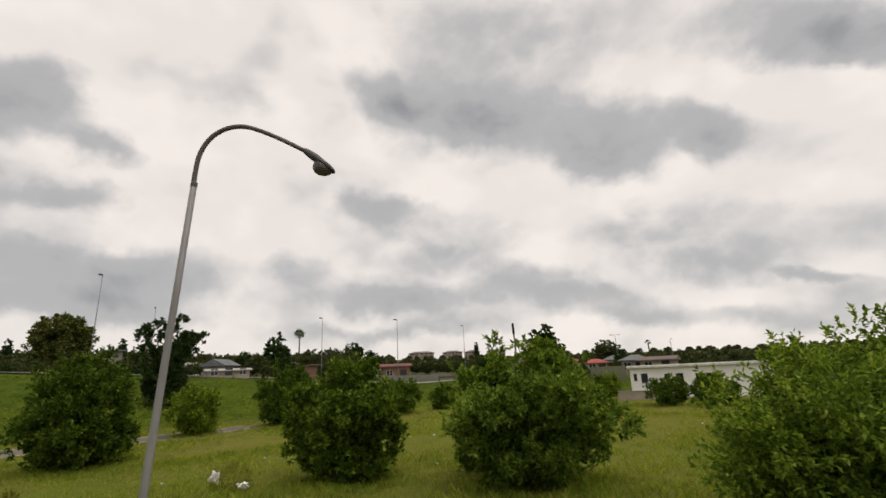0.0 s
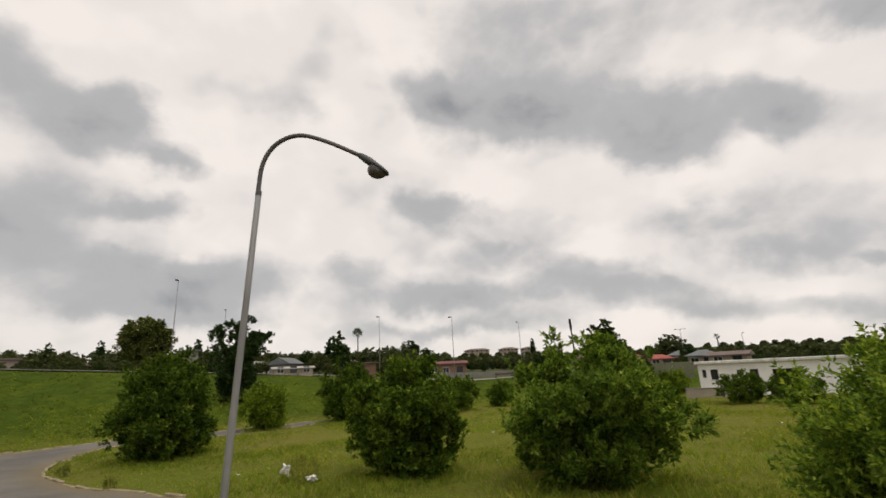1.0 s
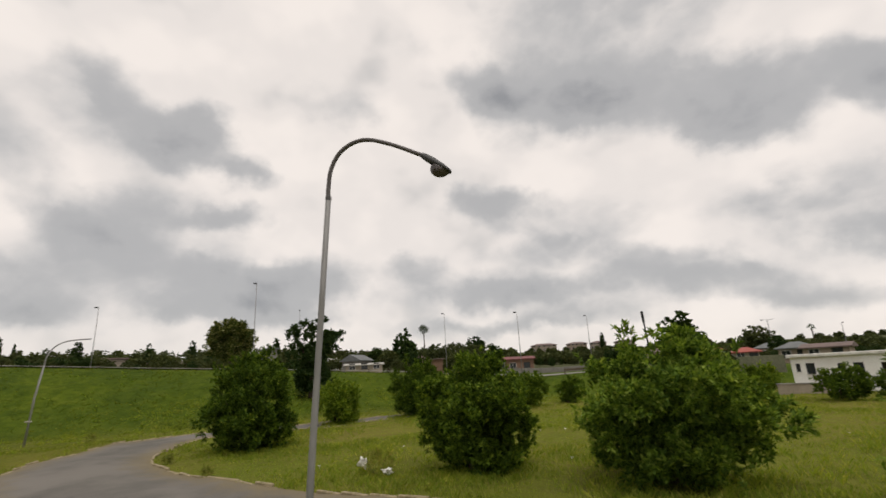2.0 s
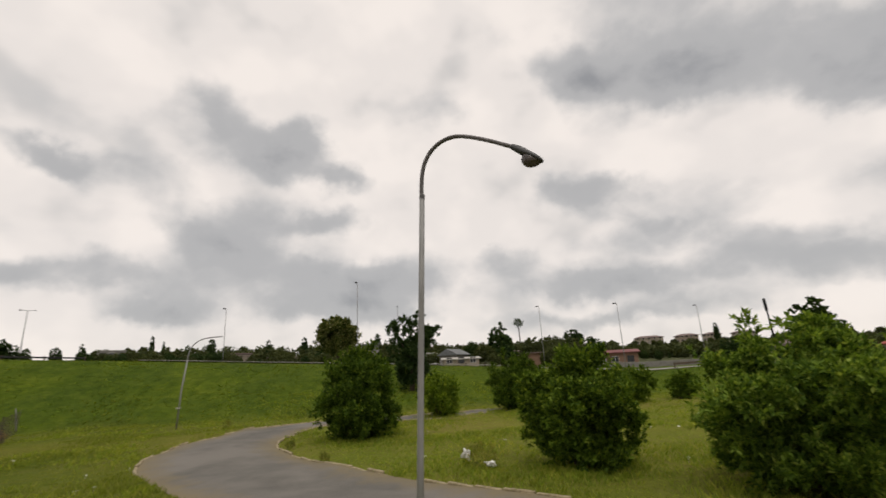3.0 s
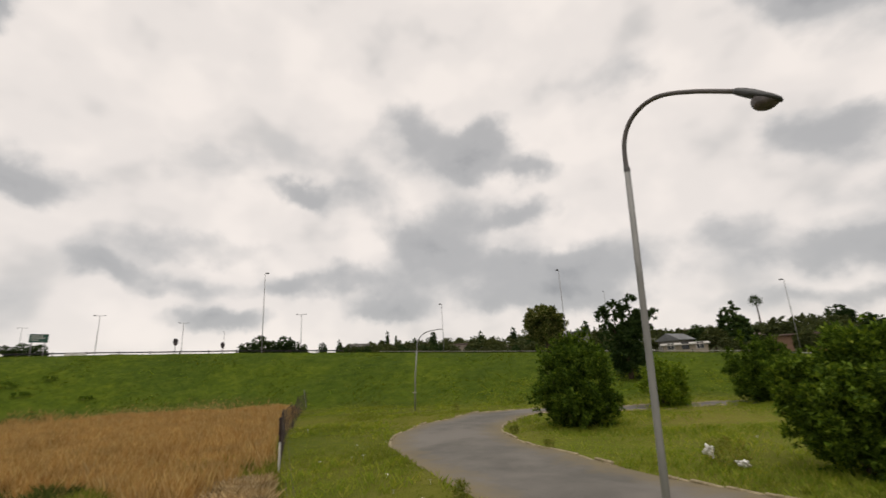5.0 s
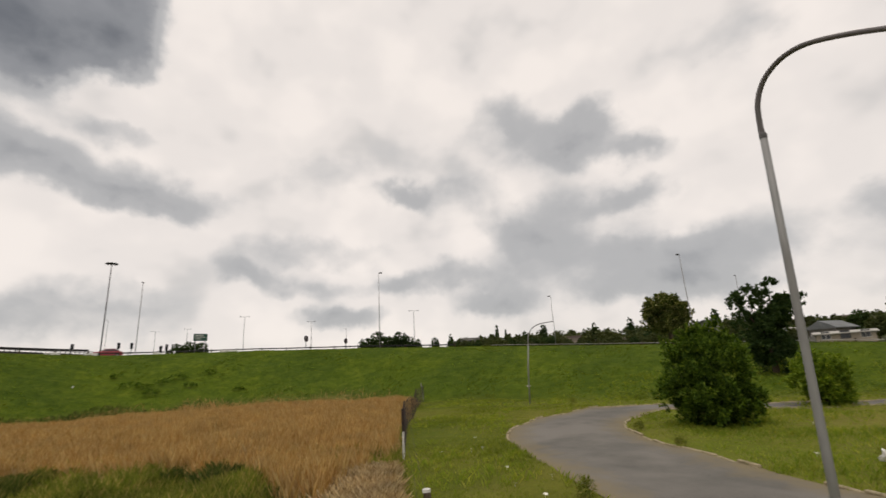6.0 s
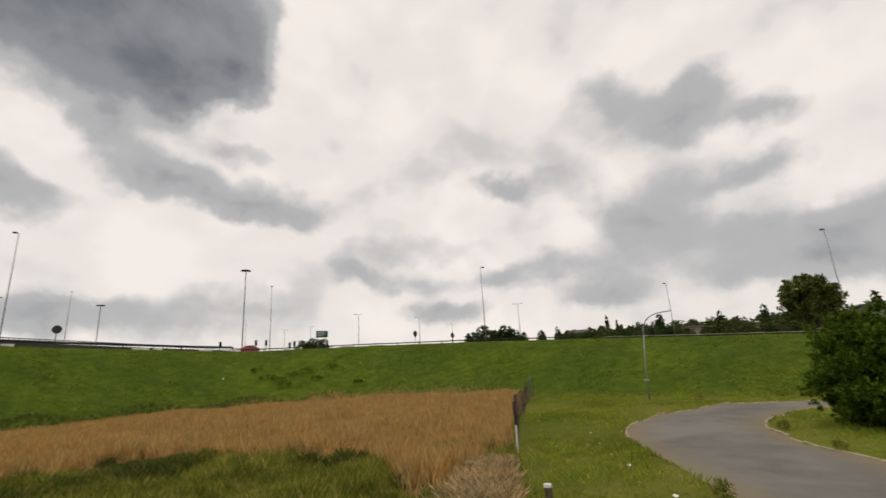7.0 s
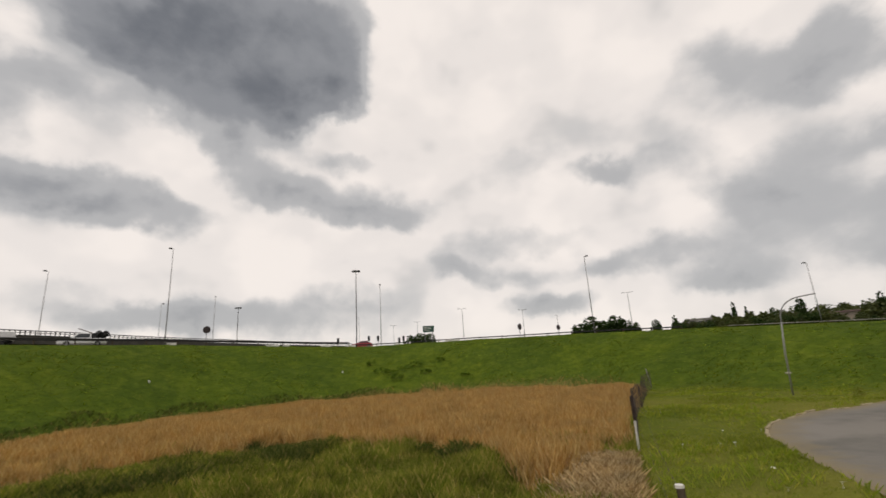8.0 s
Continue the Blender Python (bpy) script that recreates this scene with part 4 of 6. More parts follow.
far_b = tree("tree", stand(15.46, 180.3), 3.0, 0.22, [(0, 0, 5.0, 2.0, 2.0, 2.4), (0.6, 0, 7.0, 1.4, 1.4, 1.3), (-0.9, 0, 4.0, 1.5, 1.4, 1.6), (0.9, 0, 3.4, 1.6, 1.4, 1.5), (0, 0, 2.2, 1.7, 1.5, 1.3)],
             280, 6, 0.66, 42, M_LEAF_DARK, "tall dark green suburban tree", FAR_TREES, 0.8)
cypress = tree("tree", stand(-3.99, 211.2), 1.5, 0.15, [(0, 0, 2.0, 0.9, 0.9, 1.9), (0, 0, 4.5, 0.75, 0.75, 2.2), (0, 0, 6.8, 0.42, 0.42, 1.5)],
               260, 8, 0.5, 43, M_LEAF_DARK, "narrow dark green cypress tree", FAR_TREES, 0.5)
conifer = tree("tree", stand(19.64, 149.5), 1.5, 0.2, [(0, 0, 1.6, 3.0, 3.0, 0.8), (0, 0, 3.2, 2.4, 2.4, 0.7), (0, 0, 4.7, 1.8, 1.8, 0.65), (0, 0, 6.0, 1.2, 1.2, 0.6), (0, 0, 7.1, 0.7, 0.7, 0.6), (0, 0, 7.9, 0.3, 0.3, 0.6)],
               360, 9, 0.6, 44, M_LEAF_DARK, "dark green conifer with layered branches", FAR_TREES, 0.7)
TREE_H = {far_a: 8.0, far_b: 8.3, cypress: 8.3, conifer: 8.4}
placed = set()


def far_tree(kind, az, d, top_el, wide=1.0):
    """A suburban tree whose top stands at an elevation above the eye's level."""
    x, y = spot(az, d)
    z = gz(x, y)
    s = max(0.25, (EYE + d * math.tan(radians(top_el)) - z) / TREE_H[kind])
    turn = (az * 47.0) % 360
    m = pose(x, y, z - 0.1, 0, 0, turn) @ Matrix.Diagonal((s * wide, s * wide, s, 1))
    if kind not in placed:
        placed.add(kind)
        kind.matrix_world = m
        return kind
    kind_scale = kind.scale.copy()
    kind.scale = (1, 1, 1)
    ob = copy_thing(kind, m)
    kind.scale = kind_scale
    return ob


far_tree(conifer, 19.6, 150, 5.1, 1.15)
far_tree(cypress, -4.08, 345.2, 3.46)
far_tree(cypress, 34.44, 200.9, 4.64)
far_tree(cypress, -12.62, 77.3, 4.92, 1.3)
far_tree(cypress, -11.29, 79.4, 4.36, 1.3)
far_tree(far_b, -13.38, 82.5, 3.41, 0.95)
far_tree(far_b, -5.03, 87.7, 1.8, 1.3)
far_tree(far_a, -6.93, 89.7, 1.61, 1.0)
far_tree(far_b, 10.72, 273.1, 3.88, 1.5)
far_tree(far_b, 8.73, 113.4, 2.75, 1.3)
far_tree(far_a, 13, 91.8, 1.32, 1.0)
far_tree(far_a, 14.23, 93.8, 1.7, 0.9)
far_tree(far_b, 10.72, 91.8, 0.85, 1.1)
far_tree(far_a, 15.75, 103.1, 3.12, 1.1)
far_tree(far_a, 21.54, 113.4, 2.75, 1.2)
far_tree(far_b, 23.05, 170.1, 3.22, 1.2)
far_tree(far_a, -15.75, 67, 0.57, 1.0)
far_tree(far_a, -19.26, 149.5, 2.65, 1.2)
far_tree(far_b, -20.78, 128.8, 1.7, 1.2)
for az, d, el, w in ((74.29, 120.6, 4.17, 1.5), (72.96, 120.6, 4.83, 1.2), (71.63, 122.7, 4.26, 1.2), (70.49, 120.6, 4.73, 1.25), (69.45, 121.6, 4.17, 1.1), (66.04, 159.8, 3.88, 0.7),
                     (94.78, 126.8, 4.21, 1.3), (93.65, 126.8, 4.4, 1.3), (92.51, 127.8, 4.26, 1.2), (68.22, 121.6, 3.79, 0.9)):
    far_tree(far_b, az, d, el, w)
far_tree(conifer, 64.14, 159.8, 4.12, 0.75)
far_tree(cypress, 65.75, 159.8, 3.69, 0.7)
# the first two, very narrow, are stand-ins for water towers on the skyline
for az, d, el, w in ((58.39, 200.9, 4.92, 0.55), (57.33, 200.9, 4.35, 0.5), (52.85, 180.3, 4.5, 1.3), (55.12, 180.3, 3.98, 1.0), (46.96, 190.7, 4.36, 0.8), (42.98, 190.7, 4.55, 0.9)):
    far_tree(cypress, az, d, el, w)
rng_t = random.Random(5)
woods = []
sky_az = (-60, -31, -25, -17, -9, 0, 4, 8, 11, 13, 16, 19, 23, 28, 33, 41, 46, 50, 55, 60, 66)
sky_el = (1.2, 1.0, 0.9, 1.2, 1.9, 2.05, 2.1, 2.5, 3.2, 3.5, 3.1, 3.2, 3.0, 3.4, 3.9, 3.6, 3.8, 3.8, 3.6, 3.3, 2.9)
az = -51.9
while az < 63.38:
    el = float(np.interp(az, sky_az, sky_el))
    low = math.degrees(math.atan((float(np.interp(az, LAND[:, 0], LAND[:, 3])) - EYE) / crest_of(az)))
    belts = [(345, el), (252, el - 0.2), (186, el - 0.45)]
    if -9 < az < 5:
        belts = [(300, el - 0.25), (252, el - 0.35), (186, el - 0.6)]
    if az < 41:
        belts += [(215, el - 0.8), (190, el - 1.15), (168, max(el - 1.5, 0.5))]
    else:
        belts += [(168, low + 1.0), (160, low + 0.6)]
    if az > 52.47:
        belts += [(139, low + 0.75), (106, low + 0.5)]
    elif az > 41.08:
        belts += [(139, low + 1.15), (106, low + 0.85)]
    elif az > 27.32 or 12.14 < az < 19.73:
        belts += [(139, low + 1.55), (106, low + 1.15)]
    elif 19.73 <= az <= 27.32:
        belts += [(139, low + 1.7)]
    elif az > -8.73:
        belts += [(150, 1.15)]
    else:
        belts += [(165, 0.85), (134, 0.6), (118, 0.2)]
    for d0, e0 in belts:
        pick_az, pick_d, pick_el = az + rng_t.uniform(-0.8, 0.8), d0 * rng_t.uniform(0.93, 1.07), e0 + (rng_t.uniform(-0.45, 0.22) if d0 > 150 else rng_t.uniform(-0.85, 0.3))
        if d0 > 150:
            woods.append((pick_az, pick_d, pick_el, rng_t.uniform(0.32, 0.5) * (1.7 if pick_az < -8.26 else 1.0)))
        else:
            far_tree(rng_t.choices((far_a, far_b, cypress), (6, 4, 0.12))[0], pick_az, pick_d, pick_el, rng_t.uniform(1.0, 1.7))
    az += rng_t.uniform(0.75, 1.35)

# the closed belt of trees on the far ridge, too many to count
wood_v, wood_t, count = [], [], 0
rng_w = np.random.default_rng(60)
for az, d, el, wide in woods:
    x, y = spot(az, d)
    z = gz(x, y)
    h = max(2.0, EYE + d * math.tan(radians(el)) - z)
    w = h * wide
    lobes = [(0, 0, h * 0.5, w * 0.8, w * 0.8, h * 0.42), (w * 0.4, 0, h * 0.42, w * 0.6, w * 0.6, h * 0.34), (-w * 0.45, 0, h * 0.4, w * 0.6, w * 0.6, h * 0.34), (0.1 * w, 0, h * 0.78, w * 0.45, w * 0.45, h * 0.2)]
    p, d3 = crown_shoots(rng_w, lobes, 75, 0.0, 0.85)
    v, t = leaf_cloud(rng_w, p, d3, 5, 1.05, 0.95, 0.8)
    wood_v.append(v + np.array((x, y, z)))
    wood_t.append(t + count)
    count += len(v)
tagged(raw("far_woods", np.vstack(wood_v), np.vstack(wood_t), M_LEAF_FAR), "dull green belt of trees along the far ridge", "trees", kind="stuff")


# the palm above the roofs
def palm_tree(az, d, top_el):
    x, y = spot(az, d)
    z = gz(x, y)
    h = EYE + d * math.tan(radians(top_el)) - z
    ob = thing("palm_tree", pose(x, y, z), "tall fan palm above the suburb roofs", "palm tree")
    bm = bmesh.new()
    tube(bm, [(0, 0, -0.2), (0.1, 0, h * 0.5), (0, 0, h * 0.88)], [0.4, 0.3, 0.26], 9)
    part("trunk", bm, M_BARK, ob, smooth=True)
    rng = np.random.default_rng(77)
    p, dd = crown_shoots(rng, [(0, 0, h * 0.92, h * 0.06, h * 0.06, h * 0.05)], 70, 0.25, 0.3)
    v, t = leaf_cloud(rng, p, dd, 5, h * 0.10, h * 0.014, 0.9)
    raw("crown", v, t, M_LEAF_DARK, ob)


palm_tree(17.08, 242.2, 5.54)
palm_tree(-23.72, 273.1, 2.51)


# ---------------------------------------------------------------- street lamps and masts
def lantern(parent, m, scale=1.0):
    """The flattened cover with its bulging bowl below."""
    bm = bmesh.new()
    prof = [(0.0, 0.045, 0.05), (0.03, 0.06, 0.06), (0.14, 0.075, 0.075), (0.26, 0.10, 0.08), (0.40, 0.13, 0.07), (0.55, 0.135, 0.06), (0.66, 0.09, 0.04), (0.69, 0.03, 0.015)]
    rows = []
    for x, w, h in prof:
        rows.append([bm.verts.new(Vector((x, w * math.cos(a), h * math.sin(a) * (1.0 if math.sin(a) > 0 else 0.75))) * scale)
                     for a in (2 * math.pi * k / 14 for k in range(14))])
    for a, b in zip(rows, rows[1:]):
        for k in range(14):
            bm.faces.new((a[k], a[(k + 1) % 14], b[(k + 1) % 14], b[k]))
    bm.faces.new(list(reversed(rows[0])))
    bm.faces.new(rows[-1])
    bmesh.ops.recalc_face_normals(bm, faces=bm.faces)
    cover = part("lantern_cover", bm, M_LUMI, parent, "dark weathered lantern cover", smooth=True)
    cover.matrix_local = m
    bm = bmesh.new()
    bmesh.ops.create_uvsphere(bm, u_segments=18, v_segments=10, radius=1.0)
    for v in bm.verts:
        v.co = Vector((0.48 + v.co.x * 0.185 + v.co.z * 0.03, v.co.y * 0.125, -0.03 + v.co.z * (0.175 if v.co.z < 0 else 0.03))) * scale
    part("bowl", bm, M_LENS, cover, "smoky bulging glass bowl", smooth=True)
    return cover


def street_lamp_near():
    x, y = -3.78, 6.08
    ob = thing("street_lamp", pose(x, y, gz(x, y)), "tall grey steel street lamp with a curved arm and dark lantern", "street lamp")
    top = Vector((0.144, 0.304, 6.155))
    bm = bmesh.new()
    tube(bm, [(0, 0, -0.3), top * 0.35, top * 0.7, top], [0.056, 0.05, 0.047, 0.045], 16)
    part("pole", bm, M_STEEL, ob, smooth=True)
    bm = bmesh.new()
    tube(bm, [top * 0.994, top * 1.004, top * 1.008], [0.048, 0.048, 0.037], 16)
    part("collar", bm, M_STEEL_DARK, ob)
    out = Vector((0.9996, -0.028, 0))
    arm = [top + out * a + Vector((0, 0, h)) for a, h in smooth_line([(-0.01, -0.04), (0.0, 0.2), (0.03, 0.46), (0.12, 0.68), (0.27, 0.84), (0.5, 0.935), (0.78, 0.915), (1.2, 0.73), (1.68, 0.455)], 4)]
    step = (arm[-1] - arm[-3]).normalized()
    bm = bmesh.new()
    tube(bm, arm, [0.038] * 3 + [0.036] * (len(arm) - 12) + [0.033] * 9, 14)
    part("arm", bm, M_ARM, ob, "dark curved tubular arm", smooth=True)
    d = step
    yv = Vector((0, 0, 1)).cross(d).normalized()
    m = Matrix((d, yv, d.cross(yv))).transposed().to_4x4()
    m.translation = arm[-1] - d * 0.03
    lantern(ob, m @ Matrix.Rotation(radians(9), 4, 'Y'), 0.88)
    return ob


street_lamp_near()


def street_lamp_bent():
    x, y = -35.5, 24.25
    ob = thing("street_lamp", pose(x, y, gz(x, y)), "leaning grey street lamp with a bare curved arm and no lantern", "street lamp")
    bm = bmesh.new()
    tube(bm, [(0, 0, -0.3), (0.1, 0.1, 3.0), (0.2, 0.3, 5.2)], [0.066, 0.06, 0.052], 12)
    part("pole", bm, M_STEEL, ob, smooth=True)
    arm = smooth_line([(0.2, 0.3, 5.15), (0.25, 0.36, 5.85), (0.5, 0.64, 6.5), (0.95, 1.2, 6.88), (1.7, 2.2, 7.03)], 6)
    bm = bmesh.new()
    tube(bm, arm, [0.046] * len(arm), 10)
    part("arm", bm, M_STEEL, ob, smooth=True)
    bm = bmesh.new()
    box(bm, -0.16, 0.22, -0.08, 0.14, 1.5, 1.6, bevel=0.02)
    part("clamp", bm, M_PALEROOF, ob, "pale metal clamp round the pole")
    return ob


street_lamp_bent()
MASTS = "lighting masts along the highway"


def mast(az, top_el, d, kind, r=0.1, turn=0.0):
    """A slender lighting mast: one lantern, two lanterns or a ring of floodlights."""
    r *= 0.72
    x, y = spot(az, d)
    z = gz(x, y)
    h = EYE + d * math.tan(radians(top_el)) - z
    what = {"single": "slender steel road mast with one lantern", "double": "slender steel road mast with two lanterns", "ring": "high floodlight mast with a ring of lamps"}[kind]
    ob = thing("lighting_mast", pose(x, y, z, 0, 0, az + turn), what + " beyond the bank", "street lamp", MASTS)
    bm = bmesh.new()
    tube(bm, [(0, 0, -0.3), (0, 0, h * 0.5), (0, 0, h)], [r * 1.3, r, r * 0.75], 10)
    part("pole", bm, M_STEEL if kind != "ring" else M_STEEL_DARK, ob, smooth=True)
    if kind == "ring":
        bm = bmesh.new()
        bmesh.ops.create_cone(bm, cap_ends=True, segments=16, radius1=0.7, radius2=1.0, depth=0.3)
        for v in bm.verts:
            v.co.z += h - 0.1
        part("headframe", bm, M_STEEL_DARK, ob)
        for k in range(8):
            a = 2 * math.pi * k / 8
            bm = bmesh.new()
            box(bm, -0.25, 0.25, -0.2, 0.2, -0.35, 0.0, bevel=0.04)
            f = part("floodlight", bm, M_LUMI, ob)
            f.matrix_local = pose(1.3 * math.cos(a), 1.3 * math.sin(a), h + 0.05, 0, 0, math.degrees(a))
    else:
        for s in ((-1,) if kind == "single" else (-1, 1)):
            reach = 0.15 if kind == "single" else 0.9
            bm = bmesh.new()
            tube(bm, [(0, 0, h - 0.1), (s * reach * 0.5, 0, h), (s * reach, 0, h + 0.03)], [r * 0.6, r * 0.5, r * 0.45], 8)
            part("bracket", bm, M_STEEL, ob)
            bm = bmesh.new()
            box(bm, s * reach, s * (reach + 0.45), -0.11, 0.11, h - 0.02, h + 0.09, bevel=0.03)
            part("lantern", bm, M_LUMI, ob)
    return ob


mast(14.5, 7, 83.5, "single", 0.075, 40)
mast(5.53, 6.62, 77.3, "single", 0.075, 20)
mast(-2.63, 5.59, 108.2, "single", 0.10)
mast(-20.36, 3.43, 139.2, "double", 0.12)
mast(-26, 2.56, 159.8, "single", 0.12, 180)
mast(31.97, 7.96, 91.8, "single", 0.075, 80)
mast(36.94, 11.03, 68.1, "single", 0.075, 60)
mast(51.66, 8, 91.8, "single", 0.075, 30)
mast(72.9, 12.12, 78.9, "single", 0.085, 180)
mast(68.58, 7.36, 128.8, "double", 0.13)
mast(80.84, 6.49, 159.8, "double", 0.13)
mast(88.24, 7.15, 149.5, "double", 0.13)
mast(76.76, 5.49, 200.9, "single", 0.13, 30)
mast(98.42, 10.55, 89.2, "single", 0.075, 90)
mast(101.27, 12.4, 159.8, "ring", 0.22)
mast(100.95, 6.72, 211.2, "single", 0.13)
mast(96.78, 5.59, 211.2, "double", 0.13)
mast(93.84, 5.87, 211.2, "double", 0.13)
mast(114.61, 8.19, 231.8, "ring", 0.22)
mast(117.08, 9.33, 108.2, "single", 0.075, 90)
mast(121.6, 14.4, 78.9, "single", 0.085, 0)
mast(122.2, 8.52, 123.7, "single", 0.07, 180)
mast(131.79, 11.27, 93.8, "single", 0.075, 0)

# the dark bare pole in the gardens
bx, by = spot(-8.98, 62.9)
ph = EYE + math.hypot(bx, by) * math.tan(radians(5.55)) - gz(bx, by)
ob = thing("utility_pole", pose(bx, by, gz(bx, by), 0, -2, 0), "dark tarred wooden pole with a thick black sleeve on top", "pole")
bm = bmesh.new()
tube(bm, [(0, 0, -0.3), (0, 0, ph * 0.6), (0, 0, ph - 1.0)], [0.12, 0.10, 0.09], 10)
part("shaft", bm, M_BLACK, ob, smooth=True)
bm = bmesh.new()
tube(bm, [(0, 0, ph - 1.45), (0, 0, ph - 1.38), (0, 0, ph - 0.05), (0, 0, ph)], [0.10, 0.16, 0.16, 0.10], 10)
part("sleeve", bm, M_BLACK, ob, smooth=True)


# ---------------------------------------------------------------- road signs and signals
def round_sign(az, d, centre_el, dia, turn):
    x, y = spot(az, d)
    z = gz(x, y)
    h = EYE + d * math.tan(radians(centre_el)) - z
    ob = thing("road_sign", pose(x, y, z, 0, 0, az + turn), "dark round road sign on a thin post beside the bank road", "road sign", "round signs")
    bm = bmesh.new()
    tube(bm, [(0, 0.05, -0.3), (0, 0.05, h + dia * 0.3)], [0.05, 0.05], 8)
    part("post", bm, M_STEEL_DARK, ob)
    bm = bmesh.new()
    tube(bm, [(0, -0.02, h), (0, 0.0, h), (0, 0.015, h)], [dia / 2 - 0.02, dia / 2, dia / 2], 24)
    part("plate", bm, M_REDSIGN, ob)


round_sign(117.75, 79.9, 5.78, 1.1, 12)
round_sign(81.5, 83.5, 4.5, 1.1, 50)
round_sign(76.95, 81.5, 4.07, 0.95, 50)

sx, sy = spot(92.6, 104.1)
ob = thing("direction_sign", pose(sx, sy, gz(sx, sy), 0, 0, 100), "green highway direction sign on two posts", "road sign")
h = EYE + 104.1 * math.tan(radians(4.97)) - gz(sx, sy)
for px in (-0.85, 0.85):
    bm = bmesh.new()
    tube(bm, [(px, 0.06, -0.3), (px, 0.06, h + 0.4)], [0.07, 0.07], 8)
    part("post", bm, M_STEEL, ob)
plate = boxed("plate", (-1.25, 1.25, -0.03, 0.0, h - 0.75, h + 0.65), M_SIGN_GREEN, ob, bevel=0.008)
for k, (w, zz) in enumerate(((1.5, 0.28), (1.8, -0.05), (1.1, -0.4))):
    boxed("text_bar", (-1.0, -1.0 + w, -0.04, -0.033, h + zz, h + zz + 0.11), M_WHITEPAINT, plate)


def traffic_light(az, d, top_el):
    x, y = spot(az, d)
    z = gz(x, y)
    h = EYE + d * math.tan(radians(top_el)) - z
    ob = thing("traffic_light", pose(x, y, z, 0, 0, az), "black traffic light on a pole at the junction", "traffic light", "traffic lights")
    bm = bmesh.new()
    tube(bm, [(0, 0.1, -0.3), (0, 0.1, h - 0.1)], [0.06, 0.05], 8)
    part("pole", bm, M_STEEL_DARK, ob)
    head = boxed("signal_head", (-0.24, 0.24, -0.14, 0.06, h - 1.15, h), M_BLACK, ob, bevel=0.05)
    for k in range(3):
        bm = bmesh.new()
        zc = h - 0.22 - k * 0.35
        tube(bm, [(0, -0.15, zc), (0, -0.26, zc + 0.01)], [0.12, 0.12], 12, caps=False)
        part("hood", bm, M_BLACK, head)


for az, el in ((103.51, 4.4), (99.86, 4.5), (98.77, 4.47), (96.21, 4.12), (95.69, 4.26)):
    traffic_light(az, 107.2, el)

# ---------------------------------------------------------------- the bridge approach
ob = thing("bridge", pose(0, 0, 0), "concrete highway bridge, shade coloured into its deck edge and railing posts", "bridge")
rail_az = np.arange(101.81, 137.39, 0.71)
rail_el = np.interp(rail_az, (101.81, 103.7, 109.4, 116.04, 122.68, 129.32, 135.01), (3.65, 3.83, 4.21, 4.69, 5.11, 5.59, 5.87))
rail_d = np.interp(rail_az, (101.81, 116.04, 135.01), (120.6, 104.1, 87.7))
line = [heading(a) * d + Vector((0, 0, EYE + d * math.tan(radians(e)))) for a, d, e in zip(rail_az, rail_d, rail_el)]
bm = bmesh.new()
rows = []
for p in line:
    outw = Vector((p.x, p.y, 0)).normalized()
    rows.append([bm.verts.new(q) for q in (p + Vector((0, 0, -0.62)), p + outw * 9 + Vector((0, 0, -0.62)), p + outw * 9 + Vector((0, 0, -1.9)), p + Vector((0, 0, -1.9)))])
for a, b in zip(rows, rows[1:]):
    for k in range(4):
        bm.faces.new((a[k], a[(k + 1) % 4], b[(k + 1) % 4], b[k]))
bm.faces.new(rows[0])
bm.faces.new(list(reversed(rows[-1])))
bmesh.ops.recalc_face_normals(bm, faces=bm.faces)
# dark base colour holds the shade of the deck's side
deck = part("deck", bm, M_DECK, ob, "edge of the deck with shade put into its dark colour")
for drop, r in ((0.0, 0.07), (0.3, 0.05)):
    bm = bmesh.new()
    tube(bm, [p - Vector((0, 0, drop)) for p in line], [r] * len(line), 6)
    part("handrail", bm, M_STEEL_DARK, ob, "dull steel handrail")
for p, q in zip(line, line[1:]):
    for k in (0.0, 0.5):
        c = p.lerp(q, k)
        bm = bmesh.new()
        box(bm, c.x - 0.055, c.x + 0.055, c.y - 0.055, c.y + 0.055, c.z - 0.64, c.z + 0.02)
        part("baluster", bm, M_DECK, ob)


# low whitewashed blocks along the edge of the bank road
for az, ln in ((120.97, 1.2), (110.91, 2.2), (109.4, 1.2), (104.94, 1.8), (101.99, 1.6), (89.76, 2.6), (96.59, 0.9)):
    x, y = spot(az, crest_of(az) + 0.2)
    bm = bmesh.new()
    box(bm, -ln / 2, ln / 2, -0.15, 0.15, -0.1, 0.28, bevel=0.04)
    ob = part("kerb_block", bm, M_WHITEPAINT)
    ob.matrix_world = pose(x, y, gz(x, y), 0, 0, az)
    tagged(ob, "low whitewashed concrete block beside the bank road", "kerb block", "kerb blocks")

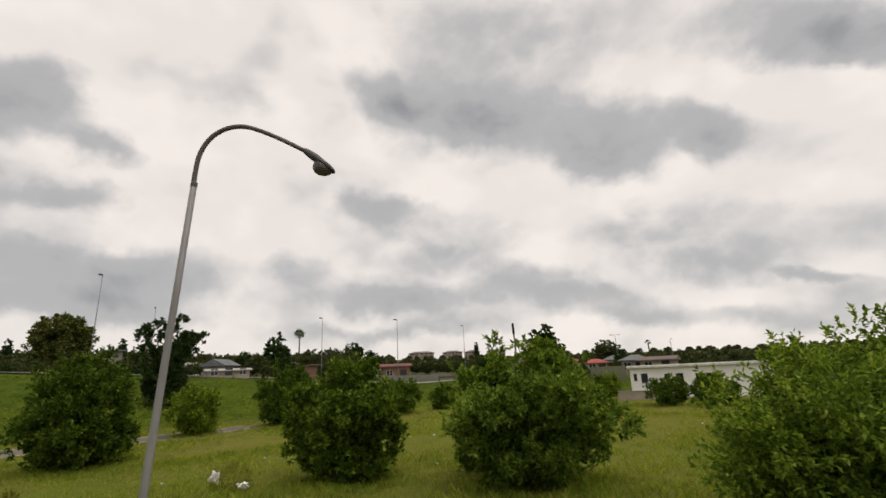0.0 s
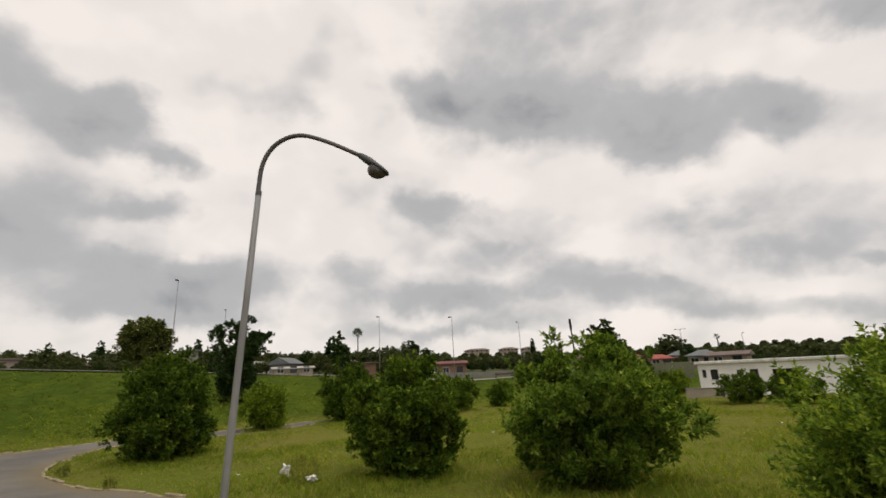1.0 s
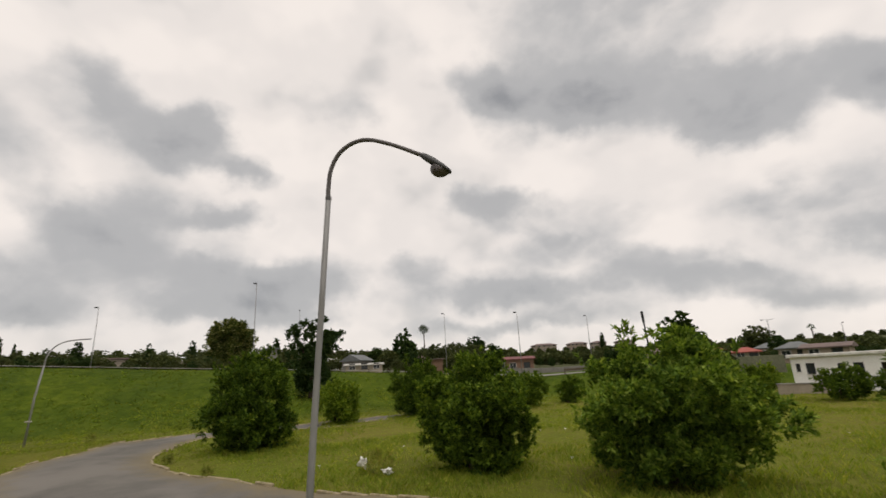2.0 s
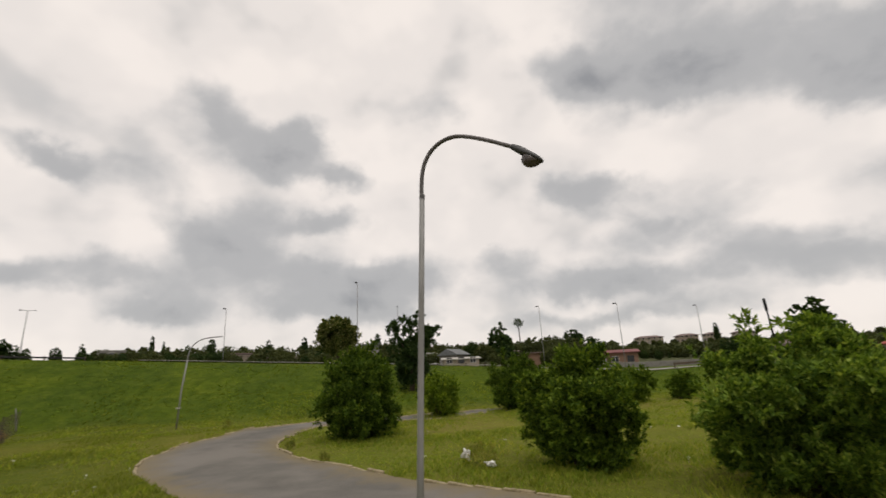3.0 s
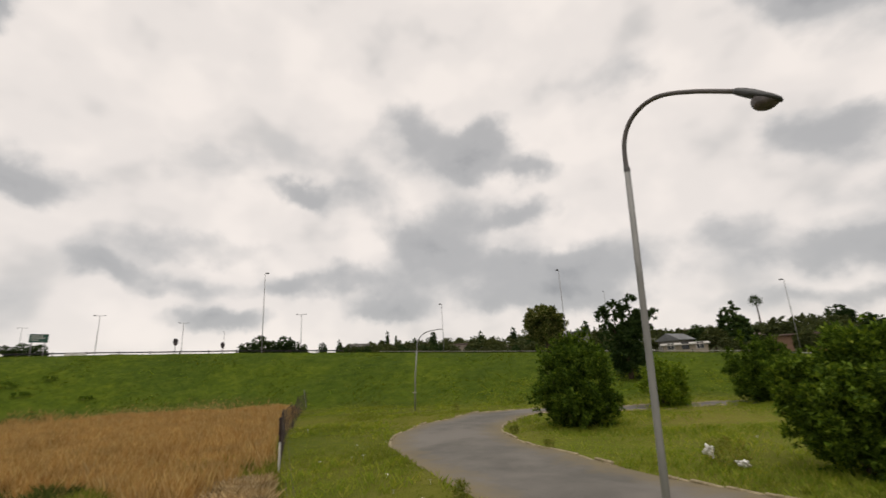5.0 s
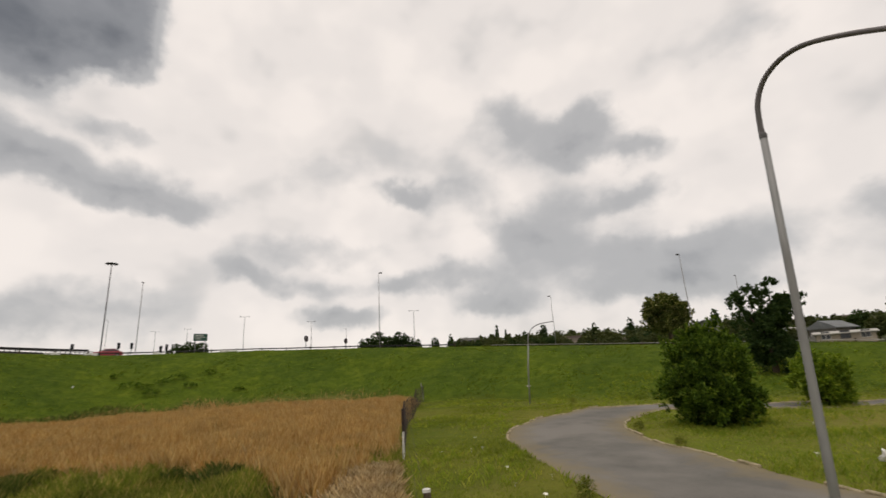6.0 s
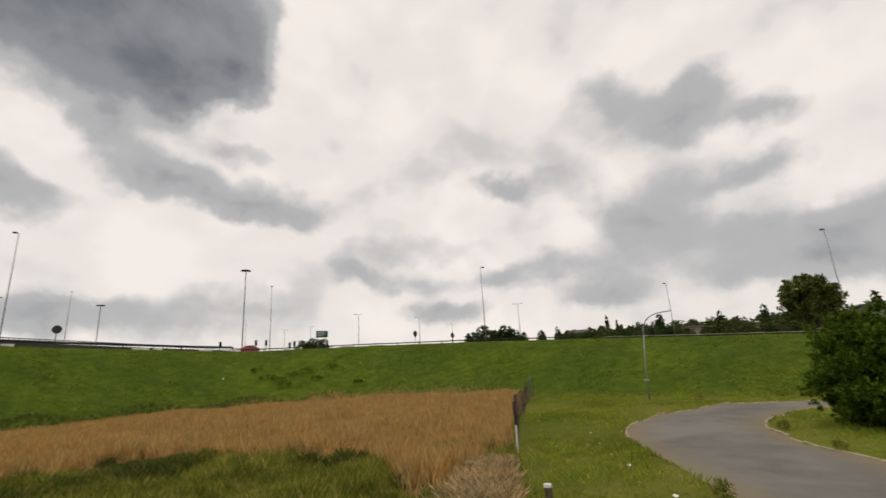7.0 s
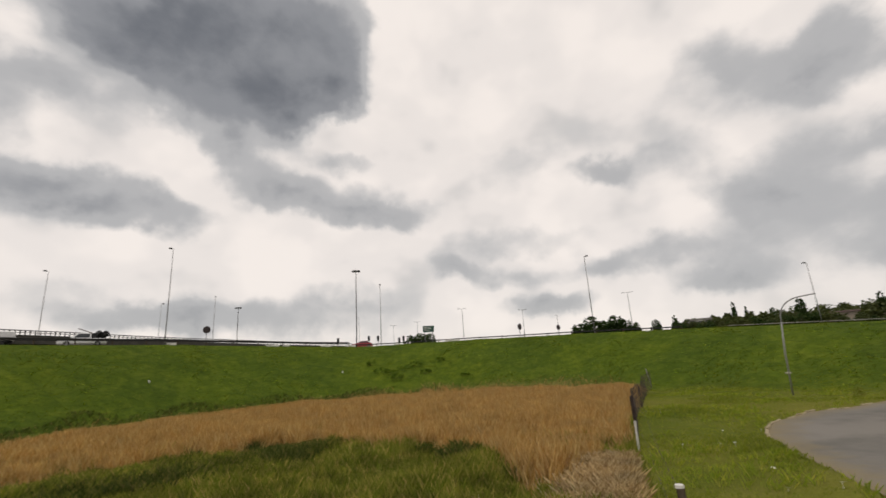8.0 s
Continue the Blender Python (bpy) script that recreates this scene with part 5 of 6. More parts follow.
# ---------------------------------------------------------------- vehicles
def car(m, label, paint, length=4.2, kind="hatch"):
    """A car with its side profile drawn out to width, glazing and four wheels."""
    ob = thing("car" if kind != "pickup" else "pickup_truck", m, label, "car" if kind != "pickup" else "pickup truck")
    k = length / 4.2
    low = [(-2.1, 0.35), (-2.1, 0.75), (-1.95, 0.92), (-1.0, 1.0), (0.0, 1.02), (1.9, 0.98), (2.08, 0.8), (2.1, 0.35)]
    if kind == "pickup":
        top = [(-1.05, 1.0), (-0.45, 1.66), (0.6, 1.7), (0.75, 1.0)]
    else:
        top = [(-1.15, 0.98), (-0.4, 1.42), (0.9, 1.45), (1.75, 0.97)]

    def slab(prof, w0, w1, name, mat, parent):
        bm = bmesh.new()
        rows = []
        for s, w in ((-1, w0), (1, w0)):
            rows.append([bm.verts.new((x * k, s * (w if z < 1.1 else w1), z)) for x, z in prof])
        n = len(prof)
        for i in range(n):
            bm.faces.new((rows[0][i], rows[0][(i + 1) % n], rows[1][(i + 1) % n], rows[1][i]))
        bm.faces.new(list(reversed(rows[0])))
        bm.faces.new(rows[1])
        bmesh.ops.recalc_face_normals(bm, faces=bm.faces)
        bmesh.ops.bevel(bm, geom=list(bm.edges), offset=0.04, segments=1, affect="EDGES")
        return part(name, bm, mat, parent)

    body = slab(low, 0.84, 0.84, "body", paint, ob)
    cabin = slab(top, 0.76, 0.6, "cabin", paint, ob)
    for s in (-1, 1):
        bm = bmesh.new()
        zt = top[1][1]
        zs = [(x, z, 0.76 - 0.16 * (z - 1.0) / (zt - 1.0)) for x, z in ((top[0][0] + 0.25, 1.08), (top[1][0] + 0.05, zt - 0.08), (top[2][0] - 0.05, zt - 0.07), (top[3][0] - 0.15, 1.08))]
        a = [bm.verts.new((x * k, s * (w + 0.02), z)) for x, z, w in zs]
        b = [bm.verts.new((x * k, s * (w - 0.05), z)) for x, z, w in zs]
        bm.faces.new(a)
        bm.faces.new(list(reversed(b)))
        for i in range(4):
            bm.faces.new((a[i], b[i], b[(i + 1) % 4], a[(i + 1) % 4]))
        bmesh.ops.recalc_face_normals(bm, faces=bm.faces)
        part("side_window", bm, M_GLASS, cabin)
        for x in (-1.3, 1.3):
            bm = bmesh.new()
            tube(bm, [(x * k, s * 0.66, 0.32), (x * k, s * 0.86, 0.32)], [0.32, 0.32], 18)
            wheel = part("wheel", bm, M_TYRE, ob)
            bm = bmesh.new()
            tube(bm, [(x * k, s * 0.8, 0.32), (x * k, s * 0.87, 0.32)], [0.19, 0.17], 14)
            part("rim", bm, M_STEEL, wheel)
    return ob


def on_road(az, off, turn=0.0):
    d = crest_of(az) + off
    x, y = spot(az, d)
    return pose(x, y, gz(x, y) + 0.06, 0, 0, az + turn)


car(on_road(100.67, 7.5), "dark red car on the bank road", M_CAR_RED, 4.1)
car(stand(9.0, 94, 180), "pale car parked before the boundary wall", M_CAR_WHITE, 3.9)
pick = car(on_road(128.47, 3.3), "white pickup truck with a dark load on the bank road", M_CAR_WHITE, 5.0, "pickup")
rng_l = random.Random(4)
for k in range(4):
    bm = bmesh.new()
    bmesh.ops.create_icosphere(bm, subdivisions=2, radius=0.42)
    for v in bm.verts:
        v.co *= 1 + 0.25 * noise.noise(v.co * 3 + Vector((k, 0, 0)))
        v.co += Vector((1.2 + 0.38 * k, rng_l.uniform(-0.3, 0.3), 1.3 + 0.3 * (k % 2)))
    part("load_bundle", bm, M_BLACK, pick, "dark bundled load")
bm = bmesh.new()
tube(bm, [(1.4, 0.1, 1.5), (-0.6, 0.1, 2.3)], [0.06, 0.05], 8)
part("load_pole", bm, M_BARK, pick, "long pole sticking up from the load")

ob = thing("truck_trailer", on_road(136.34, 8.5), "white box trailer on the bank road", "trailer")
boxed("cargo_box", (-4.0, 4.0, -1.2, 1.2, 1.0, 2.05), M_CAR_WHITE, ob, bevel=0.06)
boxed("chassis", (-3.8, 3.8, -0.5, 0.5, 0.7, 1.02), M_BLACK, ob)
for x in (-3.0, -1.8, 2.6):
    for s in (-1, 1):
        bm = bmesh.new()
        tube(bm, [(x, s * 0.85, 0.5), (x, s * 1.15, 0.5)], [0.5, 0.5], 18)
        part("wheel", bm, M_TYRE, ob)


# ---------------------------------------------------------------- houses
def house(az, d, turn, w, depth, h, roof_h, walls, roof, label, hip=False, windows=3, name="house", top_el=None, eave=0.45):
    if top_el is not None:
        h = EYE + d * math.tan(radians(top_el)) - gz(*spot(az, d)) - roof_h + 0.1
    ob = thing(name, stand(az, d, turn, 0.1), label, "house")
    wall = boxed("wall", (-w / 2, w / 2, 0, depth, 0, h), walls, ob)
    bm = bmesh.new()
    e = eave
    if roof_h < 0.5:
        box(bm, -w / 2 - e, w / 2 + e, -e, depth + e, h + 0.004, h + max(roof_h, 0.12), bevel=0.03)
    else:
        inset = min(w, depth) * 0.45 if hip else 0.0
        base = [bm.verts.new(p) for p in ((-w / 2 - e, -e, h - 0.05), (w / 2 + e, -e, h - 0.05), (w / 2 + e, depth + e, h - 0.05), (-w / 2 - e, depth + e, h - 0.05))]
        lip = [bm.verts.new(v.co + Vector((0, 0, 0.16))) for v in base]
        r0 = bm.verts.new((-w / 2 - e + inset, depth / 2, h + roof_h))
        r1 = bm.verts.new((w / 2 + e - inset, depth / 2, h + roof_h))
        bm.faces.new(list(reversed(base)))
        for i in range(4):
            bm.faces.new((base[i], base[(i + 1) % 4], lip[(i + 1) % 4], lip[i]))
        bm.faces.new((lip[0], lip[1], r1, r0))
        bm.faces.new((lip[2], lip[3], r0, r1))
        bm.faces.new((lip[1], lip[2], r1))
        bm.faces.new((lip[3], lip[0], r0))
        bmesh.ops.recalc_face_normals(bm, faces=bm.faces)
    part("roof", bm, roof, ob)
    storeys = 2 if h > 4.5 else 1
    for s in range(storeys):
        for k in range(windows):
            x = -w / 2 + w * (k + 0.5) / windows
            z0 = 0.9 + s * 2.8
            bm = bmesh.new()
            for x0, x1, za, zb in ((x - 0.65, x + 0.65, z0 + 1.18, z0 + 1.25), (x - 0.65, x + 0.65, z0 - 0.05, z0 + 0.02), (x - 0.65, x - 0.58, z0, z0 + 1.2), (x + 0.58, x + 0.65, z0, z0 + 1.2), (x - 0.03, x + 0.03, z0, z0 + 1.2)):
                box(bm, x0, x1, -0.06, 0.004, za, zb)
            win = part("window", bm, M_DARKFRAME if (k + s) % 2 else M_WHITEPAINT, ob)
            boxed("pane", (x - 0.58, x + 0.58, -0.02, -0.005, z0 + 0.02, z0 + 1.18), M_GLASS, win)
    return ob


def white_house():
    """The long flat-roofed white house at the edge of the meadow."""
    ob = thing("house", pose(18.57, 47.46, gz(18.57, 47.46) - 0.1, 0, 0, -23.5), "long white flat-roofed house at the meadow's edge", "house")
    L, D, H = 17.0, 8.0, 3.0
    holes = [(0.32, 0.62, 1.8, 2.5), (1.0, 1.6, 1.6, 2.5), (3.1, 3.45, 1.75, 2.4), (4.1, 4.75, 1.55, 2.4), (5.8, 7.5, 0.3, 2.35)]
    bm = bmesh.new()
    x = 0.0
    for x0, x1, z0, z1 in holes:
        box(bm, x, x0, 0, 0.23, 0, H)
        box(bm, x0, x1, 0, 0.23, 0, z0)
        box(bm, x0, x1, 0, 0.23, z1, H)
        x = x1
    box(bm, x, L, 0, 0.23, 0, H)
    box(bm, 0, 0.23, 0.23, D, 0, H)
    box(bm, L - 0.23, L, 0.23, D, 0, H)
    box(bm, 0.23, L - 0.23, D - 0.23, D, 0, H)
    part("wall", bm, M_WHITEWALL, ob)
    boxed("roof_slab", (-0.25, L + 0.25, -0.3, D + 0.25, H + 0.004, H + 0.26), M_WHITEPAINT, ob, "white painted flat roof edge", bevel=0.03)
    boxed("floor", (0.24, L - 0.24, 0.24, D - 0.24, 0.0, 0.1), M_CONCRETE, ob)
    for x0, x1, z0, z1 in holes[:4]:
        bm = bmesh.new()
        for a, b, c, e in ((x0, x1, z1 - 0.06, z1), (x0, x1, z0, z0 + 0.06), (x0, x0 + 0.06, z0, z1), (x1 - 0.06, x1, z0, z1), ((x0 + x1) / 2 - 0.03, (x0 + x1) / 2 + 0.03, z0, z1)):
            box(bm, a, b, 0.06, 0.12, c, e)
        win = part("window", bm, M_DARKFRAME, ob)
        boxed("pane", (x0 + 0.05, x1 - 0.05, 0.085, 0.095, z0 + 0.05, z1 - 0.05), M_GLASS, win)
        boxed("sill", (x0 - 0.08, x1 + 0.08, -0.05, 0.1, z0 - 0.07, z0 - 0.004), M_WHITEPAINT, win)
    boxed("porch_wall", (5.2, 8.2, 3.2, 3.35, 0.11, H - 0.1), M_BROWNROOF, ob, "dark inner wall of the open porch")
    return ob


white_house()
boundary = thing("garden_wall", pose(16.64, 46.04, gz(16.64, 46.04) - 0.1, 0, 0, -23.5), "low beige garden wall beside the white house", "wall")
boxed("wall_panel", (0, 3.4, 0, 0.2, 0, 0.95), M_CREAM, boundary, bevel=0.02)
boxed("coping", (-0.05, 3.45, -0.05, 0.25, 0.954, 1.02), M_CONCRETE, boundary, bevel=0.02)
back_wall = thing("back_wall", pose(0, 0, 0), "plain olive-grey garden wall behind the white house", "wall")
for a in np.arange(-21.0, -13.2, 1.3):
    p, q = Vector((*spot(a, 70), 0)), Vector((*spot(a + 1.3, 70), 0))
    mid = (p + q) / 2
    ln = (q - p).length
    top = EYE + 70 * math.tan(radians(-0.05)) - gz(mid.x, mid.y)
    bm = bmesh.new()
    box(bm, -ln / 2 + 0.01, ln / 2 - 0.01, -0.08, 0.08, -0.3, top, bevel=0.02)
    s = part("wall_panel", bm, M_PARAPET, back_wall)
    s.matrix_world = pose(mid.x, mid.y, gz(mid.x, mid.y), 0, 0, math.degrees(math.atan2(q.y - p.y, q.x - p.x)))
house(-18.0, 96, 6, 3.7, 6, 2.0, 0.9, M_CREAM, M_BRIGHTRED, "low house with a bright red roof", True, 2, top_el=0.9)
house(-21.9, 94, -8, 4.2, 6, 1.6, 1.1, M_BEIGE, M_GREYROOF, "low house with a grey-green hipped roof behind the white one", True, 2, top_el=1.15)
house(-24.3, 88, -8, 5.4, 6, 1.6, 0.7, M_BEIGE, M_BROWNROOF, "low house with a long brown roof behind the white one", False, 2, top_el=0.85)
house(5.7, 97, 5, 5.6, 6, 1.8, 0.65, M_BRICK, M_REDROOF, "low house with a dull red sheet roof behind the wall", False, 2, top_el=1.42)
house(7.9, 96.5, 5, 0.9, 3, 1.8, 0.25, M_WHITEWALL, M_REDROOF, "small white porch beside the red-roofed house", False, 1, top_el=1.0)
far_tree(far_a, 13.7, 93, 1.9, 0.9)
house(11.7, 95, 78, 3.4, 2.3, 2.0, 0.85, M_YELLOW, M_BROWNROOF, "small yellow house with a gable among trees", False, 1, top_el=1.82)
house(15.6, 97, 4, 2.2, 5, 2.2, 0.2, M_BRICK, M_BROWNROOF, "small brown brick building with a flat roof", False, 0, top_el=1.66)
house(24.4, 101, 4, 7.6, 5, 1.7, 0.5, M_CREAM, M_PALEROOF, "low shed with a pale sheet roof behind the bank road", False, 3, top_el=1.6)
house(24.2, 112, 62, 6.0, 4.6, 1.9, 1.5, M_CONCRETE, M_GREYROOF, "grey-roofed house behind the shed", False, 2, top_el=2.6)
house(35.0, 100, 8, 2.3, 5, 4.0, 0.25, M_CONCRETE, M_GREYROOF, "plain grey concrete building behind the trees", False, 0, "building", top_el=3.7)
house(49.8, 140, 6, 5.0, 7, 3.0, 0.4, M_CREAM, M_BROWNROOF, "low cream house with a flat roof beyond the bank road", False, 2, top_el=3.1)
house(61.7, 159.8, 6, 6.4, 8, 3.0, 0.15, M_CONCRETE, M_PALEROOF, "long grey block on the skyline", False, 3, "building", top_el=3.7, eave=0.1)
for az, el in ((63.1, 3.45), (60.9, 3.3), (60.1, 3.5), (62.2, 3.2)):
    far_tree(far_a, az, 140, el, 1.0)
house(38.8, 200.9, 6, 6.5, 8, 3.4, 0.3, M_CREAM, M_PALEROOF, "pale house in far trees", False, 2)
house(48.2, 185.5, 6, 7.5, 8, 3.0, 1.2, M_BEIGE, M_BROWNROOF, "beige house in far trees", True, 2)
# roofs and walls that show between the trees
rng_h = random.Random(21)
for az, d, w, wall_m, roof_m, what in ((30.17, 149.5, 9, M_CREAM, M_GREYROOF, "cream house with a grey roof"), (27.99, 159.8, 8, M_WHITEWALL, M_PALEROOF, "white house with a pale roof"),
                                       (17.93, 159.8, 8, M_BEIGE, M_BROWNROOF, "beige house with a brown roof"), (12.81, 200.9, 11, M_WHITEWALL, M_GREYROOF, "white house with a grey roof"),
                                       (9.68, 159.8, 8, M_CREAM, M_GREYROOF, "cream house with a dark roof"), (44.4, 159.8, 7, M_CREAM, M_BROWNROOF, "cream house with a brown roof"),
                                       (-10.15, 149.5, 9, M_CREAM, M_BROWNROOF, "cream house with a brown roof"),
                                       (-14.52, 128.8, 7, M_WHITEWALL, M_BRIGHTRED, "white house with a red roof"), (-20.59, 139.2, 9, M_CREAM, M_GREYROOF, "cream house with a grey roof")):
    house(az, d, rng_h.uniform(-15, 15), w, 7, 2.6, 1.4, wall_m, roof_m, what + " half hidden in trees", True, 3)
TOWN = "two-storey houses on the ridge"
for az, w, wall_m in ((2.6, 18.5, M_CREAM), (-1.2, 14.3, M_BEIGE), (-3.6, 11, M_CREAM), (-6.5, 13.6, M_CREAM), (22.8, 23, M_CREAM), (27.6, 16, M_CREAM)):
    ob = house(az, 362, 3, w, 11, 4.6, 1.6, wall_m, M_BROWNROOF, "two-storey cream house with a hipped brown roof", True, 5, eave=0.8)
    tagged(ob, group=TOWN)

# the long concrete wall beyond the lower road
ob = thing("boundary_wall", pose(0, 0, 0), "long grey precast concrete boundary wall", "wall")
for a in np.arange(-4, 11.2, 1.42):
    p, q = Vector((*spot(a, 93.8), 0)), Vector((*spot(a + 1.42, 93.8), 0))
    mid = (p + q) / 2
    ln = (q - p).length
    bm = bmesh.new()
    box(bm, -ln / 2 + 0.06, ln / 2 - 0.06, -0.05, 0.05, -0.3, 0.95, bevel=0.01)
    s = part("wall_panel", bm, M_CONCRETE, ob)
    s.matrix_world = pose(mid.x, mid.y, gz(mid.x, mid.y), 0, 0, math.degrees(math.atan2(q.y - p.y, q.x - p.x)))
    bm = bmesh.new()
    box(bm, -0.07, 0.07, -0.09, 0.09, -0.3, 1.05, bevel=0.01)
    s = part("wall_post", bm, M_CONCRETE, ob)
    s.matrix_world = pose(p.x, p.y, gz(p.x, p.y), 0, 0, a)


# ---------------------------------------------------------------- the wire fence
def fence_spot(r):
    a = float(fence_az(r))
    return Vector((*spot(a, r), 0))


def wire_fence():
    ob = thing("wire_fence", pose(0, 0, 0), "rusty diamond-mesh wire fence sagging between old posts", "fence")
    posts = [(6.9, 1.72, 0.05, "pale"), (19.78, 1.92, 0.055, "two"), (36.26, 1.5, 0.04, "dark"), (54.7, 1.85, 0.045, "steel")]
    for r, h, rad, look_of in posts:
        p = fence_spot(r)
        z = gz(p.x, p.y)
        if look_of == "two":
            bm = bmesh.new()
            tube(bm, [(p.x, p.y, z - 0.3), (p.x + 0.05, p.y, z + 1.1)], [rad * 0.8, rad * 0.8], 10)
            low = part("post", bm, M_WHITEPAINT, ob, "fence post with a whitewashed foot and a rusty top")
            bm = bmesh.new()
            tube(bm, [(p.x + 0.05, p.y, z + 1.05), (p.x + 0.05, p.y, z + h - 0.03), (p.x + 0.05, p.y, z + h)], [rad, rad * 1.1, rad * 0.9], 10)
            part("rusty_top", bm, M_RUST, low, "dark rusty upper half")
        else:
            bm = bmesh.new()
            lean = 0.28 if look_of == "steel" else 0.03
            tube(bm, [(p.x, p.y, z - 0.3), (p.x - lean * 0.5, p.y - lean, z + h)], [rad, rad], 10)
            shaft = part("post", bm, {"pale": M_BARK, "steel": M_STEEL}.get(look_of, M_RUST), ob)
            if look_of == "pale":
                bm = bmesh.new()
                tube(bm, [(p.x - 0.03, p.y - 0.03, z + h - 0.004), (p.x - 0.03, p.y - 0.03, z + h + 0.035)], [rad * 1.1, rad * 1.05], 12)
                part("cap", bm, M_WHITEPAINT, shaft, "chalk-white cap")
    # woven wires: two sets of slanting strands between the posts
    vs, fs = [], []
    length, sp = 54.7 - 19.78, 0.2
    n = int(length / sp)

    def top_of(r):
        return 1.75 + 0.05 * math.sin(r * 0.6) - 0.25 * math.exp(-((r - 37) / 6) ** 2)

    def place(r, z):
        p = fence_spot(r)
        wob = 0.05 * math.sin(r * 0.35 + z)
        return Vector((p.x + wob * 0.3, p.y + wob, gz(p.x, p.y) + z))

    wire = 0.0028
    for k in range(n):
        r0 = 19.78 + k * sp
        for s in (-1, 1):
            hh = top_of(r0)
            pts = [place(min(max(r0 + s * hh * 0.55 * f, 19.78), 54.7), hh * f) for f in (0.03, 0.35, 0.7, 1.0)]
            for a, b in zip(pts, pts[1:]):
                i = len(vs)
                t = (b - a).normalized()
                side = t.cross(Vector((-0.95, 0.3, 0))).normalized() * wire
                deep = t.cross(side).normalized() * wire
                for e in (a, b):
                    vs += [e + side, e - side * 0.5 + deep, e - side * 0.5 - deep]
                for q in range(3):
                    fs.append((i + q, i + (q + 1) % 3, i + 3 + (q + 1) % 3, i + 3 + q))
    mesh = raw("wire_mesh", np.array([tuple(v) for v in vs]), np.array(fs), M_MESHWIRE, ob, "grey diamond wire mesh")
    for f in (0.06, 0.55, 0.99):
        bm = bmesh.new()
        pts = [place(r, top_of(r) * f) for r in np.linspace(7, 54.7, 70)]
        tube(bm, pts, [0.0035] * len(pts), 5)
        part("line_wire", bm, M_MESHWIRE, ob)
    return ob


wire_fence()


# ---------------------------------------------------------------- grasses
def blades(rng, x, y, z, height, width, lean, per):
    """Tapered bent blades in tufts: places and triangles."""
    n = len(x)
    h = height * rng.uniform(0.55, 1.25, (n, per))
    a = rng.uniform(0, 2 * np.pi, (n, per))
    off = rng.normal(size=(n, per, 2)) * 0.06
    bx_, by_ = x[:, None] + off[..., 0], y[:, None] + off[..., 1]
    lx, ly = np.cos(a), np.sin(a)
    ln = lean * rng.uniform(0.3, 1.3, (n, per)) * h
    wd = width * rng.uniform(0.6, 1.3, (n, per))
    zz = np.broadcast_to(z[:, None], (n, per)) - 0.03
    v0 = np.stack((bx_ - ly * wd, by_ + lx * wd, zz), -1)
    v1 = np.stack((bx_ + ly * wd, by_ - lx * wd, zz), -1)
    v2 = np.stack((bx_ + lx * ln * 0.4 + ly * wd * 0.7, by_ + ly * ln * 0.4 - lx * wd * 0.7, zz + h * 0.6), -1)
    v3 = np.stack((bx_ + lx * ln, by_ + ly * ln, zz + h), -1)
    verts = np.stack((v0, v1, v2, v3), 2).reshape(-1, 3)
    base = np.arange(n * per)[:, None] * 4
    tris = np.hstack((base, base + 1, base + 2, base, base + 2, base + 3)).reshape(-1, 3)
    return verts, tris


def scatter(rng, n, az0, az1, r0, r1, even=0.5):
    """Places on the plan between two headings and two distances, denser towards the eye."""
    az = np.radians(rng.uniform(az0, az1, n))
    u = rng.random(n)
    r = (r0 ** (2 * even) + u * (r1 ** (2 * even) - r0 ** (2 * even))) ** (1 / (2 * even))
    return -r * np.sin(az), r * np.cos(az)


def patchy(x, y, s):
    return 0.5 + 0.25 * np.sin(x * 1.1 * s + np.sin(y * 0.8 * s) * 2) + 0.25 * np.sin(y * 1.3 * s + np.sin(x * 0.7 * s + 1.0) * 2)


rng = np.random.default_rng(101)
x, y = scatter(rng, 58000, -56, 77, 7.3, 52, 0.75)
az_, r_ = np.degrees(np.arctan2(-x, y)), np.hypot(x, y)
keep = ~inside_lane(x, y) & (az_ < fence_az(r_) + 0.3)
x, y = x[keep], y[keep]
tall = 0.06 + 0.17 * patchy(x, y, 0.5) ** 2
green = rng.random(len(x)) < lushness(x, y)
for pick, mat, label in ((~green, M_GRASS, "short olive meadow grass with paler patches"), (green, M_GRASS_LUSH, "short mossy green grass between lane and fence")):
    v, t = blades(rng, x[pick], y[pick], land(x[pick], y[pick])[0], tall[pick, None], 0.012, 0.65, 5)
    tagged(raw("meadow_grass", v, t, mat), label, "grass", kind="stuff")

x, y = scatter(rng, 60000, -16, 146, 42, 92, 1.0)
keep = (land(x, y)[1] > 0.5) & (np.hypot(x, y) < np.interp(np.degrees(np.arctan2(-x, y)), LAND[:, 0], LAND[:, 2]) + 1.5)
x, y = x[keep], y[keep]
v, t = blades(rng, x, y, land(x, y)[0], (0.06 + 0.12 * patchy(x, y, 0.35) ** 2)[:, None], 0.03, 1.1, 4)
tagged(raw("bank_grass", v, t, M_GRASS_BANK), "lush green tussocky grass on the bank", "grass", kind="stuff")

